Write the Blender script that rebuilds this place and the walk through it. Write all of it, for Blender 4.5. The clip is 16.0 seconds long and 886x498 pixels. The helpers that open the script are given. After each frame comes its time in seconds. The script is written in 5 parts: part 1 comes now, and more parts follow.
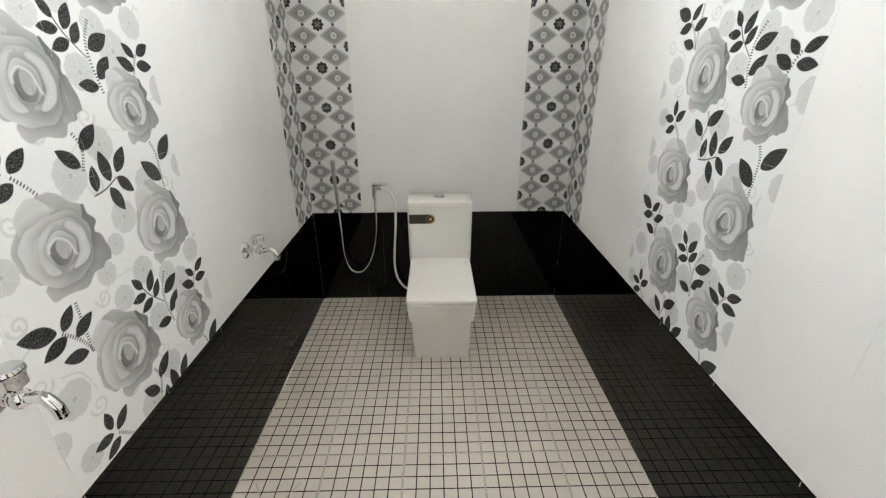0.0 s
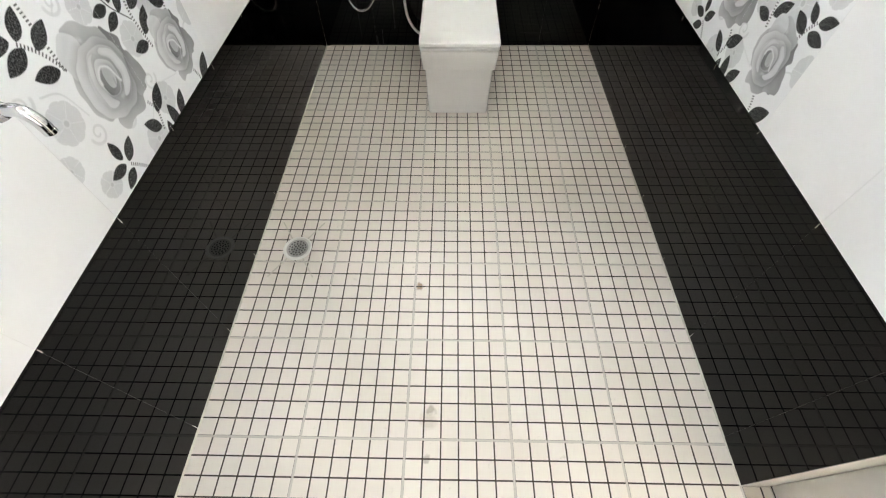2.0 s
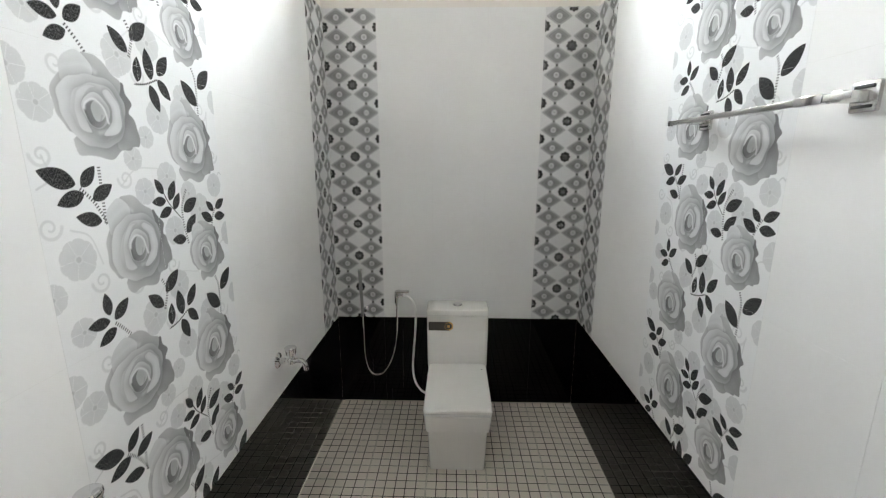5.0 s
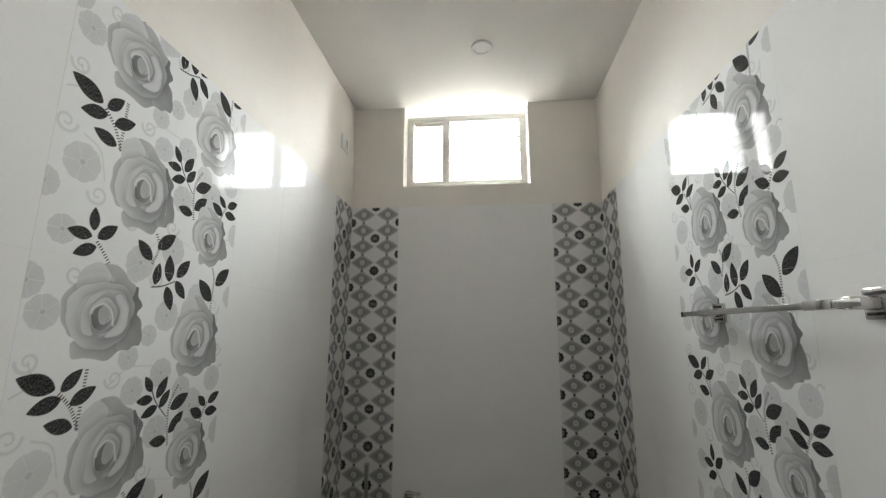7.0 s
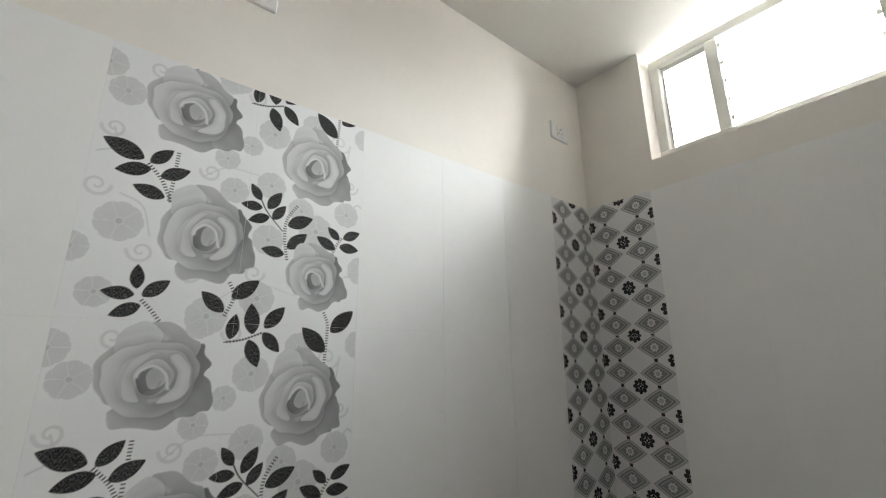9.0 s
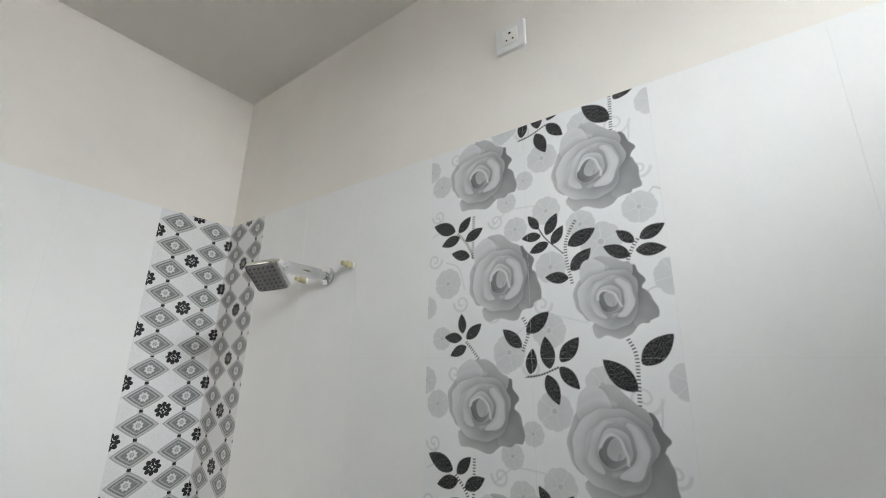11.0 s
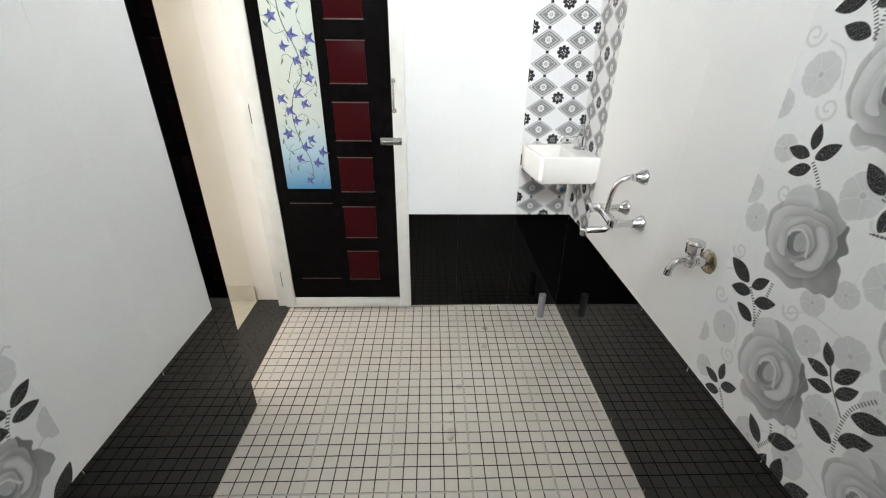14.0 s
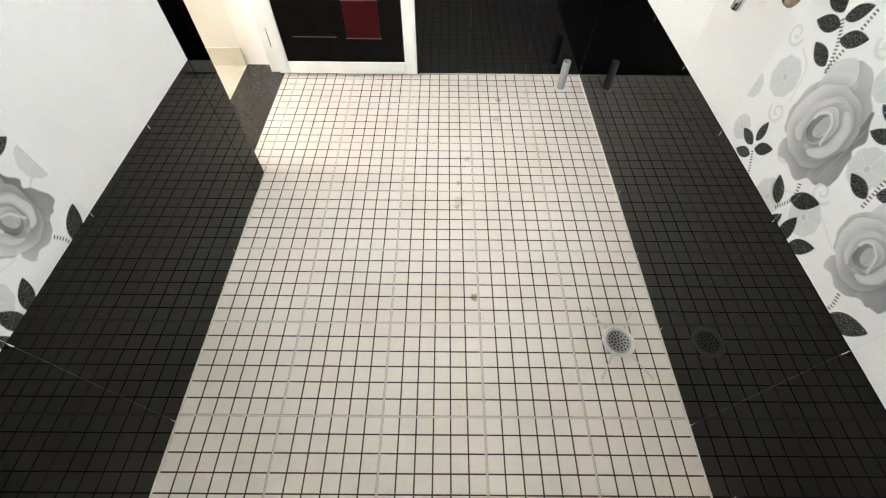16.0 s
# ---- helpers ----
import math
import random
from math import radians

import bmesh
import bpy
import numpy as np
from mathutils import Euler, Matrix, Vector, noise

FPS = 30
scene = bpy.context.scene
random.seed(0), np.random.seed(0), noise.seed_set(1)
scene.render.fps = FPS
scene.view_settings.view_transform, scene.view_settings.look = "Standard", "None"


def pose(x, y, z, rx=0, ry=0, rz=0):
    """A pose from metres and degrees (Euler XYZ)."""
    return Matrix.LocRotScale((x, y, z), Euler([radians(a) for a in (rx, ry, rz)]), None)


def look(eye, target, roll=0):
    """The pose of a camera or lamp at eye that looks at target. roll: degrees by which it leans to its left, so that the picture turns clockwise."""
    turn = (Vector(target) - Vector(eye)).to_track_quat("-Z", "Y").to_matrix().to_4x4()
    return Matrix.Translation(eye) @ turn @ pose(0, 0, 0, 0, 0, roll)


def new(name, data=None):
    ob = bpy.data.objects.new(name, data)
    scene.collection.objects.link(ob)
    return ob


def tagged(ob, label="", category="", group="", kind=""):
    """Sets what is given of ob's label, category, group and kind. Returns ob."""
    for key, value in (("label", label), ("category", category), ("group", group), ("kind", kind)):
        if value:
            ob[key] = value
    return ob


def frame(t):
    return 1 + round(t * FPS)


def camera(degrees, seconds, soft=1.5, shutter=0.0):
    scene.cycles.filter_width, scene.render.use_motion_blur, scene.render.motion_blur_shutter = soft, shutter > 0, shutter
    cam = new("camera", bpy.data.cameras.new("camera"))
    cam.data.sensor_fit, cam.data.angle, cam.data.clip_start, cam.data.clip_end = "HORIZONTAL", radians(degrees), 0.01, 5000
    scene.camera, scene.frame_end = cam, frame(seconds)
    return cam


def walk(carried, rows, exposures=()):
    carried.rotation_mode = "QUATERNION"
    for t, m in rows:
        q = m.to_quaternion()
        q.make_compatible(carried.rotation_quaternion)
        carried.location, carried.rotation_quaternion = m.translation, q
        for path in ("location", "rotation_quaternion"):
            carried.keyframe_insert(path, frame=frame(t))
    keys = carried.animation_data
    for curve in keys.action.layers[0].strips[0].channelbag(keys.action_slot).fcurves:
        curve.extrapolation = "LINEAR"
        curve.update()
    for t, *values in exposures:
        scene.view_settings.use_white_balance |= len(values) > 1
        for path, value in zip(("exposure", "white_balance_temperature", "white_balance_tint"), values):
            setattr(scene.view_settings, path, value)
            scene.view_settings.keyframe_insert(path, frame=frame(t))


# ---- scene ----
cam = camera(93.3, 16.0, soft=1.15)
PATH = [
    (0, (0.731, -2.376, 1.397), (0.764, -0.548, 0.587), -0.2),
    (0.5, (0.731, -2.347, 1.324), (0.748, -0.719, 0.162), -0.4),
    (1, (0.742, -2.351, 1.273), (0.722, -0.939, -0.143), -1.3),
    (1.5, (0.728, -2.342, 1.257), (0.701, -1.108, -0.317), -0.8),
    (2, (0.721, -2.349, 1.277), (0.688, -1.186, -0.35), -0.8),
    (2.5, (0.729, -2.375, 1.325), (0.678, -1.156, -0.259), -0.9),
    (3, (0.705, -2.414, 1.381), (0.645, -1.029, -0.061), -0.3),
    (3.5, (0.703, -2.426, 1.447), (0.642, -0.859, 0.205), 0.1),
    (4, (0.712, -2.442, 1.494), (0.646, -0.697, 0.519), -0.0),
    (4.5, (0.72, -2.464, 1.543), (0.66, -0.591, 0.845), 0.1),
    (5, (0.728, -2.485, 1.568), (0.677, -0.531, 1.145), 0.1),
    (5.2, (0.722, -2.495, 1.574), (0.684, -0.52, 1.264), 0.1),
    (7.3, (0.87, -2.413, 1.666), (0.578, -0.476, 2.07), 0.3),
    (7.5, (0.944, -2.376, 1.682), (0.537, -0.462, 2.097), 0.3),
    (8, (1.041, -2.23, 1.675), (0.292, -0.427, 2.106), 0.0),
    (8.2, (1.037, -2.137, 1.682), (0.132, -0.408, 2.121), -0.2),
    (10.3, (1.022, -1.112, 1.704), (-0.874, -1.372, 2.288), 0.7),
    (10.5, (1.006, -1.075, 1.71), (-0.836, -1.59, 2.292), 0.8),
    (11, (0.899, -1.069, 1.742), (-0.645, -2.21, 2.302), 1.1),
    (11.5, (0.786, -1.038, 1.74), (-0.287, -2.636, 2.282), 1.1),
    (12, (0.681, -0.95, 1.71), (0.102, -2.801, 2.197), 1.1),
    (12.5, (0.782, -0.835, 1.692), (0.522, -2.792, 2.009), 0.8),
    (13, (0.732, -0.859, 1.611), (0.606, -2.855, 1.554), 0.6),
    (13.5, (0.746, -0.857, 1.514), (0.665, -2.797, 1.035), 0.7),
    (14, (0.745, -0.868, 1.427), (0.69, -2.654, 0.53), 0.7),
    (14.5, (0.723, -0.886, 1.342), (0.702, -2.462, 0.111), 0.6),
    (15, (0.725, -0.883, 1.295), (0.715, -2.243, -0.171), 0.6),
    (15.5, (0.725, -0.897, 1.255), (0.715, -2.093, -0.348), 0.8),
    (16, (0.731, -0.894, 1.294), (0.724, -2.046, -0.341), 0.8),
]
WINDOW_W, CORRIDOR_FILL_W = 2080.0, 20.0
EXPOSURES = [(0.0, 1.68, 7600, 18), (1.5, 2.16, 7400, 17), (2.5, 2.1, 7400, 18), (3.5, 1.86, 7400, 16), (5.2, 0.98, 7350, 17), (7.3, 0.02, 7750, 16), (8.2, 0.06, 7750, 17), (10.3, 0.0, 7350, 17), (11.0, 0.14, 7350, 17), (12.5, 0.42, 7300, 16), (13.5, 0.74, 7250, 16), (14.5, 1.56, 7400, 17), (15.5, 2.14, 7450, 17), (16.0, 2.12, 7450, 17)]
walk(cam, [(t, look(eye, target, roll)) for t, eye, target, roll in PATH], EXPOSURES)

# light
world = bpy.data.worlds.new("world")
scene.world = world
world.use_nodes = True
wn = world.node_tree
sky = wn.nodes.new("ShaderNodeTexSky")
sky.sky_type, sky.sun_disc = "NISHITA", False
sky.sun_elevation, sky.sun_rotation = radians(55), radians(150)
wn.links.new(sky.outputs[0], wn.nodes["Background"].inputs[0])
wn.nodes["Background"].inputs[1].default_value = 0.12


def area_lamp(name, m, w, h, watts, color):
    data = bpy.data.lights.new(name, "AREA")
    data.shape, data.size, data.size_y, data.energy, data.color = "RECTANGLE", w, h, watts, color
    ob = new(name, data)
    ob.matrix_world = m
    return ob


sun_data = bpy.data.lights.new("sun", "SUN")
sun_data.energy, sun_data.angle, sun_data.color = 2.5, radians(0.53), (1, 0.95, 0.88)
sun = new("sun", sun_data)
sun.matrix_world = look((0, -4, 8), (0.5, -1, 0))

area_lamp("window_daylight", pose(0.76, 1.0, 4.6, -90, 0, 0), 1.8, 3.6, WINDOW_W, (0.775, 0.885, 0.98))
# fill lamp added inside the corridor, whose own light source is unseen
area_lamp("corridor_fill", pose(4.3, -2.2, 1.7, 0, 90, 0), 2.2, 1.5, CORRIDOR_FILL_W, (0.98, 0.99, 0.97))

# ---- materials ----


class Nodes:
    """A short way to write node trees."""

    def __init__(self, name, rough=0.5, metal=0.0, color=(0.8, 0.8, 0.8), ior=1.5, **more):
        self.mat = bpy.data.materials.new(name)
        self.mat.use_nodes = True
        self.t = self.mat.node_tree
        self.b = self.t.nodes["Principled BSDF"]
        self.b.inputs["Roughness"].default_value = rough
        self.b.inputs["Metallic"].default_value = metal
        self.b.inputs["Base Color"].default_value = (*color, 1)
        self.b.inputs["IOR"].default_value = ior
        for k, v in more.items():
            self.b.inputs[k.replace("_", " ")].default_value = v

    def put(self, socket, v):
        if isinstance(v, bpy.types.NodeSocket):
            self.t.links.new(v, socket)
        else:
            socket.default_value = v
        return self

    def math(self, op, a, b=0.0, c=0.0):
        n = self.t.nodes.new("ShaderNodeMath")
        n.operation = op
        for s, v in zip(n.inputs, (a, b, c)):
            self.put(s, v)
        return n.outputs[0]

    def coords(self, kind="Object"):
        return self.t.nodes.new("ShaderNodeTexCoord").outputs[kind]

    def world_pos(self):
        return self.t.nodes.new("ShaderNodeNewGeometry").outputs["Position"]

    def split(self, v):
        n = self.t.nodes.new("ShaderNodeSeparateXYZ")
        self.put(n.inputs[0], v)
        return n.outputs

    def noise(self, scale, detail=3.0, vec=None, rough=0.5):
        n = self.t.nodes.new("ShaderNodeTexNoise")
        n.inputs["Scale"].default_value, n.inputs["Detail"].default_value = scale, detail
        n.inputs["Roughness"].default_value = rough
        self.put(n.inputs["Vector"], vec if vec is not None else self.world_pos())
        return n.outputs[0]

    def ramp(self, f, stops):
        n = self.t.nodes.new("ShaderNodeValToRGB")
        self.put(n.inputs[0], f)
        e = n.color_ramp.elements
        while len(e) < len(stops):
            e.new(0.5)
        for el, (p, c) in zip(e, stops):
            el.position, el.color = p, (*(c if isinstance(c, tuple) else (c, c, c)), 1)
        return n.outputs[0]

    def mix(self, f, a, b, mode="MIX"):
        n = self.t.nodes.new("ShaderNodeMix")
        n.data_type, n.blend_type = "RGBA", mode
        for s, v in ((n.inputs[0], f), (n.inputs[6], a), (n.inputs[7], b)):
            if isinstance(v, tuple):
                v = (*v, 1)
            self.put(s, v)
        return n.outputs[2]

    def bump(self, h, strength=0.2, dist=0.001):
        n = self.t.nodes.new("ShaderNodeBump")
        n.inputs["Strength"].default_value, n.inputs["Distance"].default_value = strength, dist
        self.put(n.inputs["Height"], h)
        self.put(self.b.inputs["Normal"], n.outputs[0])
        return self

    def color(self, v):
        self.put(self.b.inputs["Base Color"], v)
        return self

    def rough(self, v):
        self.put(self.b.inputs["Roughness"], v)
        return self


def plaster(name, col):
    n = Nodes(name, 0.75)
    c2 = tuple(c * 0.93 for c in col)
    n.color(n.ramp(n.noise(2.2, 4), [(0.3, c2), (0.7, col)]))
    return n.bump(n.noise(160, 3), 0.15, 0.001).mat


def glazed(name, col, rough=0.022, vary=0.04, wave=0.12, ior=1.31):
    n = Nodes(name, rough, ior=ior)
    c2 = tuple(c * (1 - vary) for c in col)
    n.color(n.ramp(n.noise(3.0, 5), [(0.3, c2), (0.7, col)]))
    if rough:
        n.rough(n.ramp(n.noise(9, 4), [(0.3, rough * 0.8), (0.75, rough * 1.5)]))
    return n.bump(n.noise(7, 2), wave, 0.0006).mat


WHITE = (0.86, 0.86, 0.85)
M_TILE = glazed("white_glazed_tile", WHITE, 0.0, wave=0.012, ior=1.09)
M_BLACK = glazed("black_polished_tile", (0.002, 0.002, 0.0021), 0.02, 0.3, 0.05, 1.29)
M_PLASTER = plaster("white_painted_plaster", (0.86, 0.82, 0.765))
M_CEIL = plaster("ceiling_paint", (0.80, 0.78, 0.74))
M_CREAM = plaster("cream_painted_plaster", (0.80, 0.77, 0.69))
M_GROUT = Nodes("white_cement_grout", 0.9, color=(0.74, 0.735, 0.72)).mat
M_GROUT_DARK = Nodes("dark_wall_grout", 0.9, color=(0.17, 0.165, 0.16)).mat
M_GROUT_FLOOR = Nodes("floor_grout", 0.9, color=(0.60, 0.55, 0.49)).mat
M_GROOVE = Nodes("dark_groove", 0.8, color=(0.055, 0.042, 0.032)).mat
M_CERAMIC = Nodes("white_sanitary_ceramic", 0.12, color=(0.94, 0.925, 0.885), Coat_Weight=0.4, Coat_Roughness=0.04).mat
M_CHROME = Nodes("chrome", 0.09, 1.0, (0.72, 0.72, 0.73)).mat
M_STEEL = Nodes("brushed_steel", 0.26, 1.0, (0.62, 0.61, 0.60)).mat
M_PVCW = Nodes("white_plastic", 0.3, color=(0.8, 0.8, 0.78)).mat
M_PVCG = Nodes("grey_plastic_pipe", 0.45, color=(0.27, 0.272, 0.28)).mat
M_YEL = Nodes("yellowed_plug_plastic", 0.4, color=(0.46, 0.40, 0.25)).mat
M_RUBBER = Nodes("black_rubber", 0.5, color=(0.02, 0.02, 0.02)).mat
M_BLUE = Nodes("blue_plastic", 0.4, color=(0.02, 0.15, 0.32)).mat
M_HOLE = Nodes("dark_hole", 0.7, color=(0.01, 0.01, 0.01)).mat
M_STICK = Nodes("dark_brown_sticker", 0.35, color=(0.055, 0.045, 0.038)).mat
M_GOLD = Nodes("gold_foil", 0.35, 0.6, (0.75, 0.46, 0.16)).mat
M_ALUDARK = Nodes("dull_grey_metal", 0.38, 0.9, (0.30, 0.30, 0.30)).mat
M_FACE = Nodes("dull_grey_face", 0.35, 0.7, (0.34, 0.345, 0.35)).mat
M_NOZZLE = Nodes("grey_nozzle_rubber", 0.5, color=(0.07, 0.07, 0.072)).mat
M_ALU = Nodes("grey_painted_frame", 0.4, color=(0.42, 0.40, 0.37)).mat

n = Nodes("rusted_flange", 0.25, 0.85)
n.color(n.ramp(n.noise(45, 4), [(0.35, (0.55, 0.52, 0.48)), (0.62, (0.33, 0.24, 0.13))]))
M_FLANGE = n.mat

n = Nodes("white_painted_door_frame", 0.35)
n.color(n.ramp(n.noise(12, 4), [(0.3, (0.72, 0.71, 0.66)), (0.7, (0.80, 0.79, 0.745))]))
M_FRAME = n.mat

n = Nodes("black_door_laminate", 0.10, ior=1.07)
n.color(n.ramp(n.noise(20, 3), [(0.3, (0.0035, 0.003, 0.003)), (0.7, (0.007, 0.006, 0.006))]))
M_DOORBLK = n.mat

n = Nodes("red_door_panel", 0.34, ior=1.10)
xs = n.split(n.world_pos())
gr = n.math("FRACT", n.math("MULTIPLY", xs[0], 170))
n.color(n.mix(n.ramp(gr, [(0.0, 0.0), (0.9, 1.0)]), (0.025, 0.0033, 0.004), (0.050, 0.006, 0.0075)))
M_RED = n.mat

n = Nodes("painted_glass_panel", 0.08)
z = n.split(n.coords())[2]
n.color(n.ramp(n.math("MULTIPLY", z, 1 / 1.19), [(0.0, (0.07, 0.26, 0.46)), (0.16, (0.42, 0.58, 0.66)), (0.3, (0.62, 0.66, 0.60)), (0.8, (0.60, 0.66, 0.60)), (0.92, (0.30, 0.50, 0.60)), (1.0, (0.14, 0.38, 0.52))]))
M_GLASSPIC = n.mat
M_PETAL = Nodes("violet_blue_petal_paint", 0.12, color=(0.15, 0.17, 0.40)).mat
M_PETAL2 = Nodes("dark_violet_petal_paint", 0.12, color=(0.09, 0.10, 0.28)).mat
M_STEM = Nodes("green_stem_paint", 0.15, color=(0.16, 0.21, 0.16)).mat

# window glass
def thin_glass(name, tint):
    """Thin panes: straight through, with a reflection that grows towards grazing angles."""
    n = Nodes(name)
    clear, gloss, blend, fresnel = [n.t.nodes.new(k) for k in ("ShaderNodeBsdfTransparent", "ShaderNodeBsdfGlossy", "ShaderNodeMixShader", "ShaderNodeFresnel")]
    clear.inputs[0].default_value = (*tint, 1)
    gloss.inputs["Roughness"].default_value = 0.0
    fresnel.inputs[0].default_value = 1.5
    n.put(blend.inputs[0], fresnel.outputs[0]).put(blend.inputs[1], clear.outputs[0]).put(blend.inputs[2], gloss.outputs[0])
    n.put(n.t.nodes["Material Output"].inputs["Surface"], blend.outputs[0])
    return n.mat


M_GLASS = thin_glass("clear_glass", (0.98, 0.99, 0.99))
M_LOUVRE = thin_glass("tinted_louvre_glass", (0.845, 0.865, 0.87))

n = Nodes("granite_threshold", 0.16)
n.color(n.ramp(n.noise(60, 4), [(0.35, (0.022, 0.022, 0.022)), (0.75, (0.05, 0.05, 0.048))]))
M_GRANITE = n.mat

n = Nodes("beige_marble", 0.15)
v = n.noise(2.5, 8, rough=0.65)
n.color(n.ramp(v, [(0.3, (0.50, 0.47, 0.38)), (0.5, (0.66, 0.63, 0.54)), (0.7, (0.58, 0.54, 0.44))]))
M_MARBLE = n.mat


def floor_tile_material():
    n = Nodes("matt_white_floor_square", 0.42)
    isl = n.t.nodes.new("ShaderNodeNewGeometry").outputs["Random Per Island"]
    rnd = n.t.nodes.new("ShaderNodeObjectInfo").outputs["Random"]
    base = n.mix(n.math("MULTIPLY_ADD", isl, 0.5, n.math("MULTIPLY", rnd, 0.4)), (0.835, 0.765, 0.70), (0.785, 0.708, 0.635))
    dirt = n.ramp(n.noise(2.6, 6, rough=0.6), [(0.42, 0.0), (0.72, 1.0)])
    c = n.mix(n.math("MULTIPLY", dirt, 0.35), base, (0.60, 0.55, 0.46))
    speck = n.ramp(n.noise(38, 5, rough=0.7), [(0.63, 0.0), (0.74, 1.0)])
    c = n.mix(n.math("MULTIPLY", speck, 0.4), c, (0.33, 0.28, 0.22))
    pos = n.world_pos()
    x, y, _ = n.split(pos)
    wob = n.math("MULTIPLY", n.math("SUBTRACT", n.noise(55, 4), 0.5), 0.03)
    for sx, sy, r, a, col in ((0.615, -1.60, 0.017, 0.8, (0.30, 0.16, 0.07)), (0.67, -2.02, 0.016, 0.6, (0.30, 0.25, 0.17)), (0.66, -2.15, 0.012, 0.5, (0.26, 0.22, 0.16)), (0.45, -2.73, 0.02, 0.5, (0.25, 0.2, 0.15)), (0.47, -2.58, 0.022, 0.4, (0.27, 0.24, 0.2)), (0.66, -2.05, 0.03, 0.35, (0.4, 0.34, 0.22)), (0.62, -2.30, 0.02, 0.4, (0.3, 0.27, 0.22)), (0.30, -2.80, 0.02, 0.3, (0.3, 0.25, 0.18)), (1.35, -2.55, 0.02, 0.3, (0.4, 0.33, 0.2))):
        dx, dy = n.math("SUBTRACT", x, sx), n.math("SUBTRACT", y, sy)
        d = n.math("ADD", n.math("SQRT", n.math("ADD", n.math("MULTIPLY", dx, dx), n.math("MULTIPLY", dy, dy))), wob)
        f = n.ramp(n.math("DIVIDE", d, r), [(0.5, a), (1.0, 0.0)])
        c = n.mix(f, c, col)
    n.color(c)
    n.rough(n.ramp(n.noise(8, 3), [(0.3, 0.34), (0.7, 0.5)]))
    return n.bump(n.noise(70, 3), 0.15, 0.0008).mat


M_FLOOR = floor_tile_material()


def diamond_material():
    """A printed lattice of grey lozenges, with flowers between them, on a repeat of 150 by 199 mm."""
    n = Nodes("lozenge_printed_tile", 0.06, ior=1.43)
    x, _, z = n.split(n.coords())
    px, pz = 0.15, 0.199

    def cell(a, period, off):
        q = n.math("DIVIDE", n.math("SUBTRACT", a, off), period)
        return n.math("MULTIPLY", n.math("SUBTRACT", q, n.math("ROUND", q)), period)

    # grey lozenges
    ux, uz = cell(x, px, 0.075), cell(z, pz / 2, pz / 4)
    ax, az = n.math("ABSOLUTE", ux), n.math("ABSOLUTE", uz)
    d = n.math("ADD", n.math("DIVIDE", ax, 0.075), n.math("DIVIDE", az, pz / 4))
    # scalloped corners
    curve = n.math("MULTIPLY", n.math("MULTIPLY", ax, az), -70.0)
    d = n.math("ADD", d, curve)
    r = n.math("SQRT", n.math("ADD", n.math("MULTIPLY", ux, ux), n.math("MULTIPLY", uz, uz)))
    ang = n.math("ARCTAN2", uz, ux)
    pet = n.math("MULTIPLY", n.math("COSINE", n.math("MULTIPLY", ang, 8)), 0.002)
    rose = n.math("ADD", r, pet)
    lattice = n.ramp(d, [(0.0, 0.17), (0.52, 0.22), (0.55, 0.44), (0.60, 0.44), (0.63, 0.17), (0.73, 0.22), (0.76, 0.58), (0.81, 0.58), (0.84, 0.38), (0.92, 0.42), (0.95, 0.80)])
    lattice = n.mix(n.ramp(n.noise(230, 3), [(0.42, 0.0), (0.62, 0.22)]), lattice, (0.50, 0.50, 0.50))
    inner = n.ramp(n.math("MULTIPLY", rose, 50), [(0.0, 0.62), (0.14, 0.60), (0.18, 0.30), (0.36, 0.34), (0.42, 0.72), (0.70, 0.66), (0.78, 0.50)])
    lattice = n.mix(n.math("LESS_THAN", rose, 0.0165), lattice, inner)
    # blank and flowered lozenges between them
    fx = cell(x, px, 0.0)

    def flower(offx, offz):
        vx, vz = cell(x, 2 * px, offx), cell(z, pz, offz)
        rr = n.math("SQRT", n.math("ADD", n.math("MULTIPLY", vx, vx), n.math("MULTIPLY", vz, vz)))
        a = n.math("ARCTAN2", vz, vx)
        step = math.pi / 4
        b = n.math("SUBTRACT", a, n.math("MULTIPLY", n.math("ROUND", n.math("DIVIDE", a, step)), step))
        ex = n.math("SUBTRACT", n.math("MULTIPLY", rr, n.math("COSINE", b)), 0.0205)
        ey = n.math("MULTIPLY", rr, n.math("SINE", b))
        petal = n.math("LESS_THAN", n.math("ADD", n.math("MULTIPLY", n.math("MULTIPLY", ex, ex), 0.7), n.math("MULTIPLY", ey, ey)), 0.0080 ** 2)
        heart = n.math("LESS_THAN", rr, n.math("ADD", n.math("MULTIPLY", n.math("ABSOLUTE", n.math("COSINE", n.math("MULTIPLY", a, 2))), 0.005), 0.0075))
        notc = n.math("GREATER_THAN", rr, 0.0028)
        return n.math("MULTIPLY", n.math("MAXIMUM", petal, heart), notc)

    f = n.math("MAXIMUM", flower(px, 0.0), flower(0.0, pz / 2))
    c = n.mix(f, lattice, (0.03, 0.03, 0.03))

    # small dark knots where the lozenges touch
    kx, kz = cell(x, px, 0.075), cell(z, pz / 2, 0.0)
    k = n.math("LESS_THAN", n.math("MAXIMUM", n.math("ABSOLUTE", kx), n.math("MULTIPLY", n.math("ABSOLUTE", kz), 1.3)), 0.0068)
    c = n.mix(k, c, (0.035, 0.035, 0.035))
    n.color(c)
    return n.bump(n.noise(7, 2), 0.1, 0.0006).mat


M_DIAMOND = diamond_material()

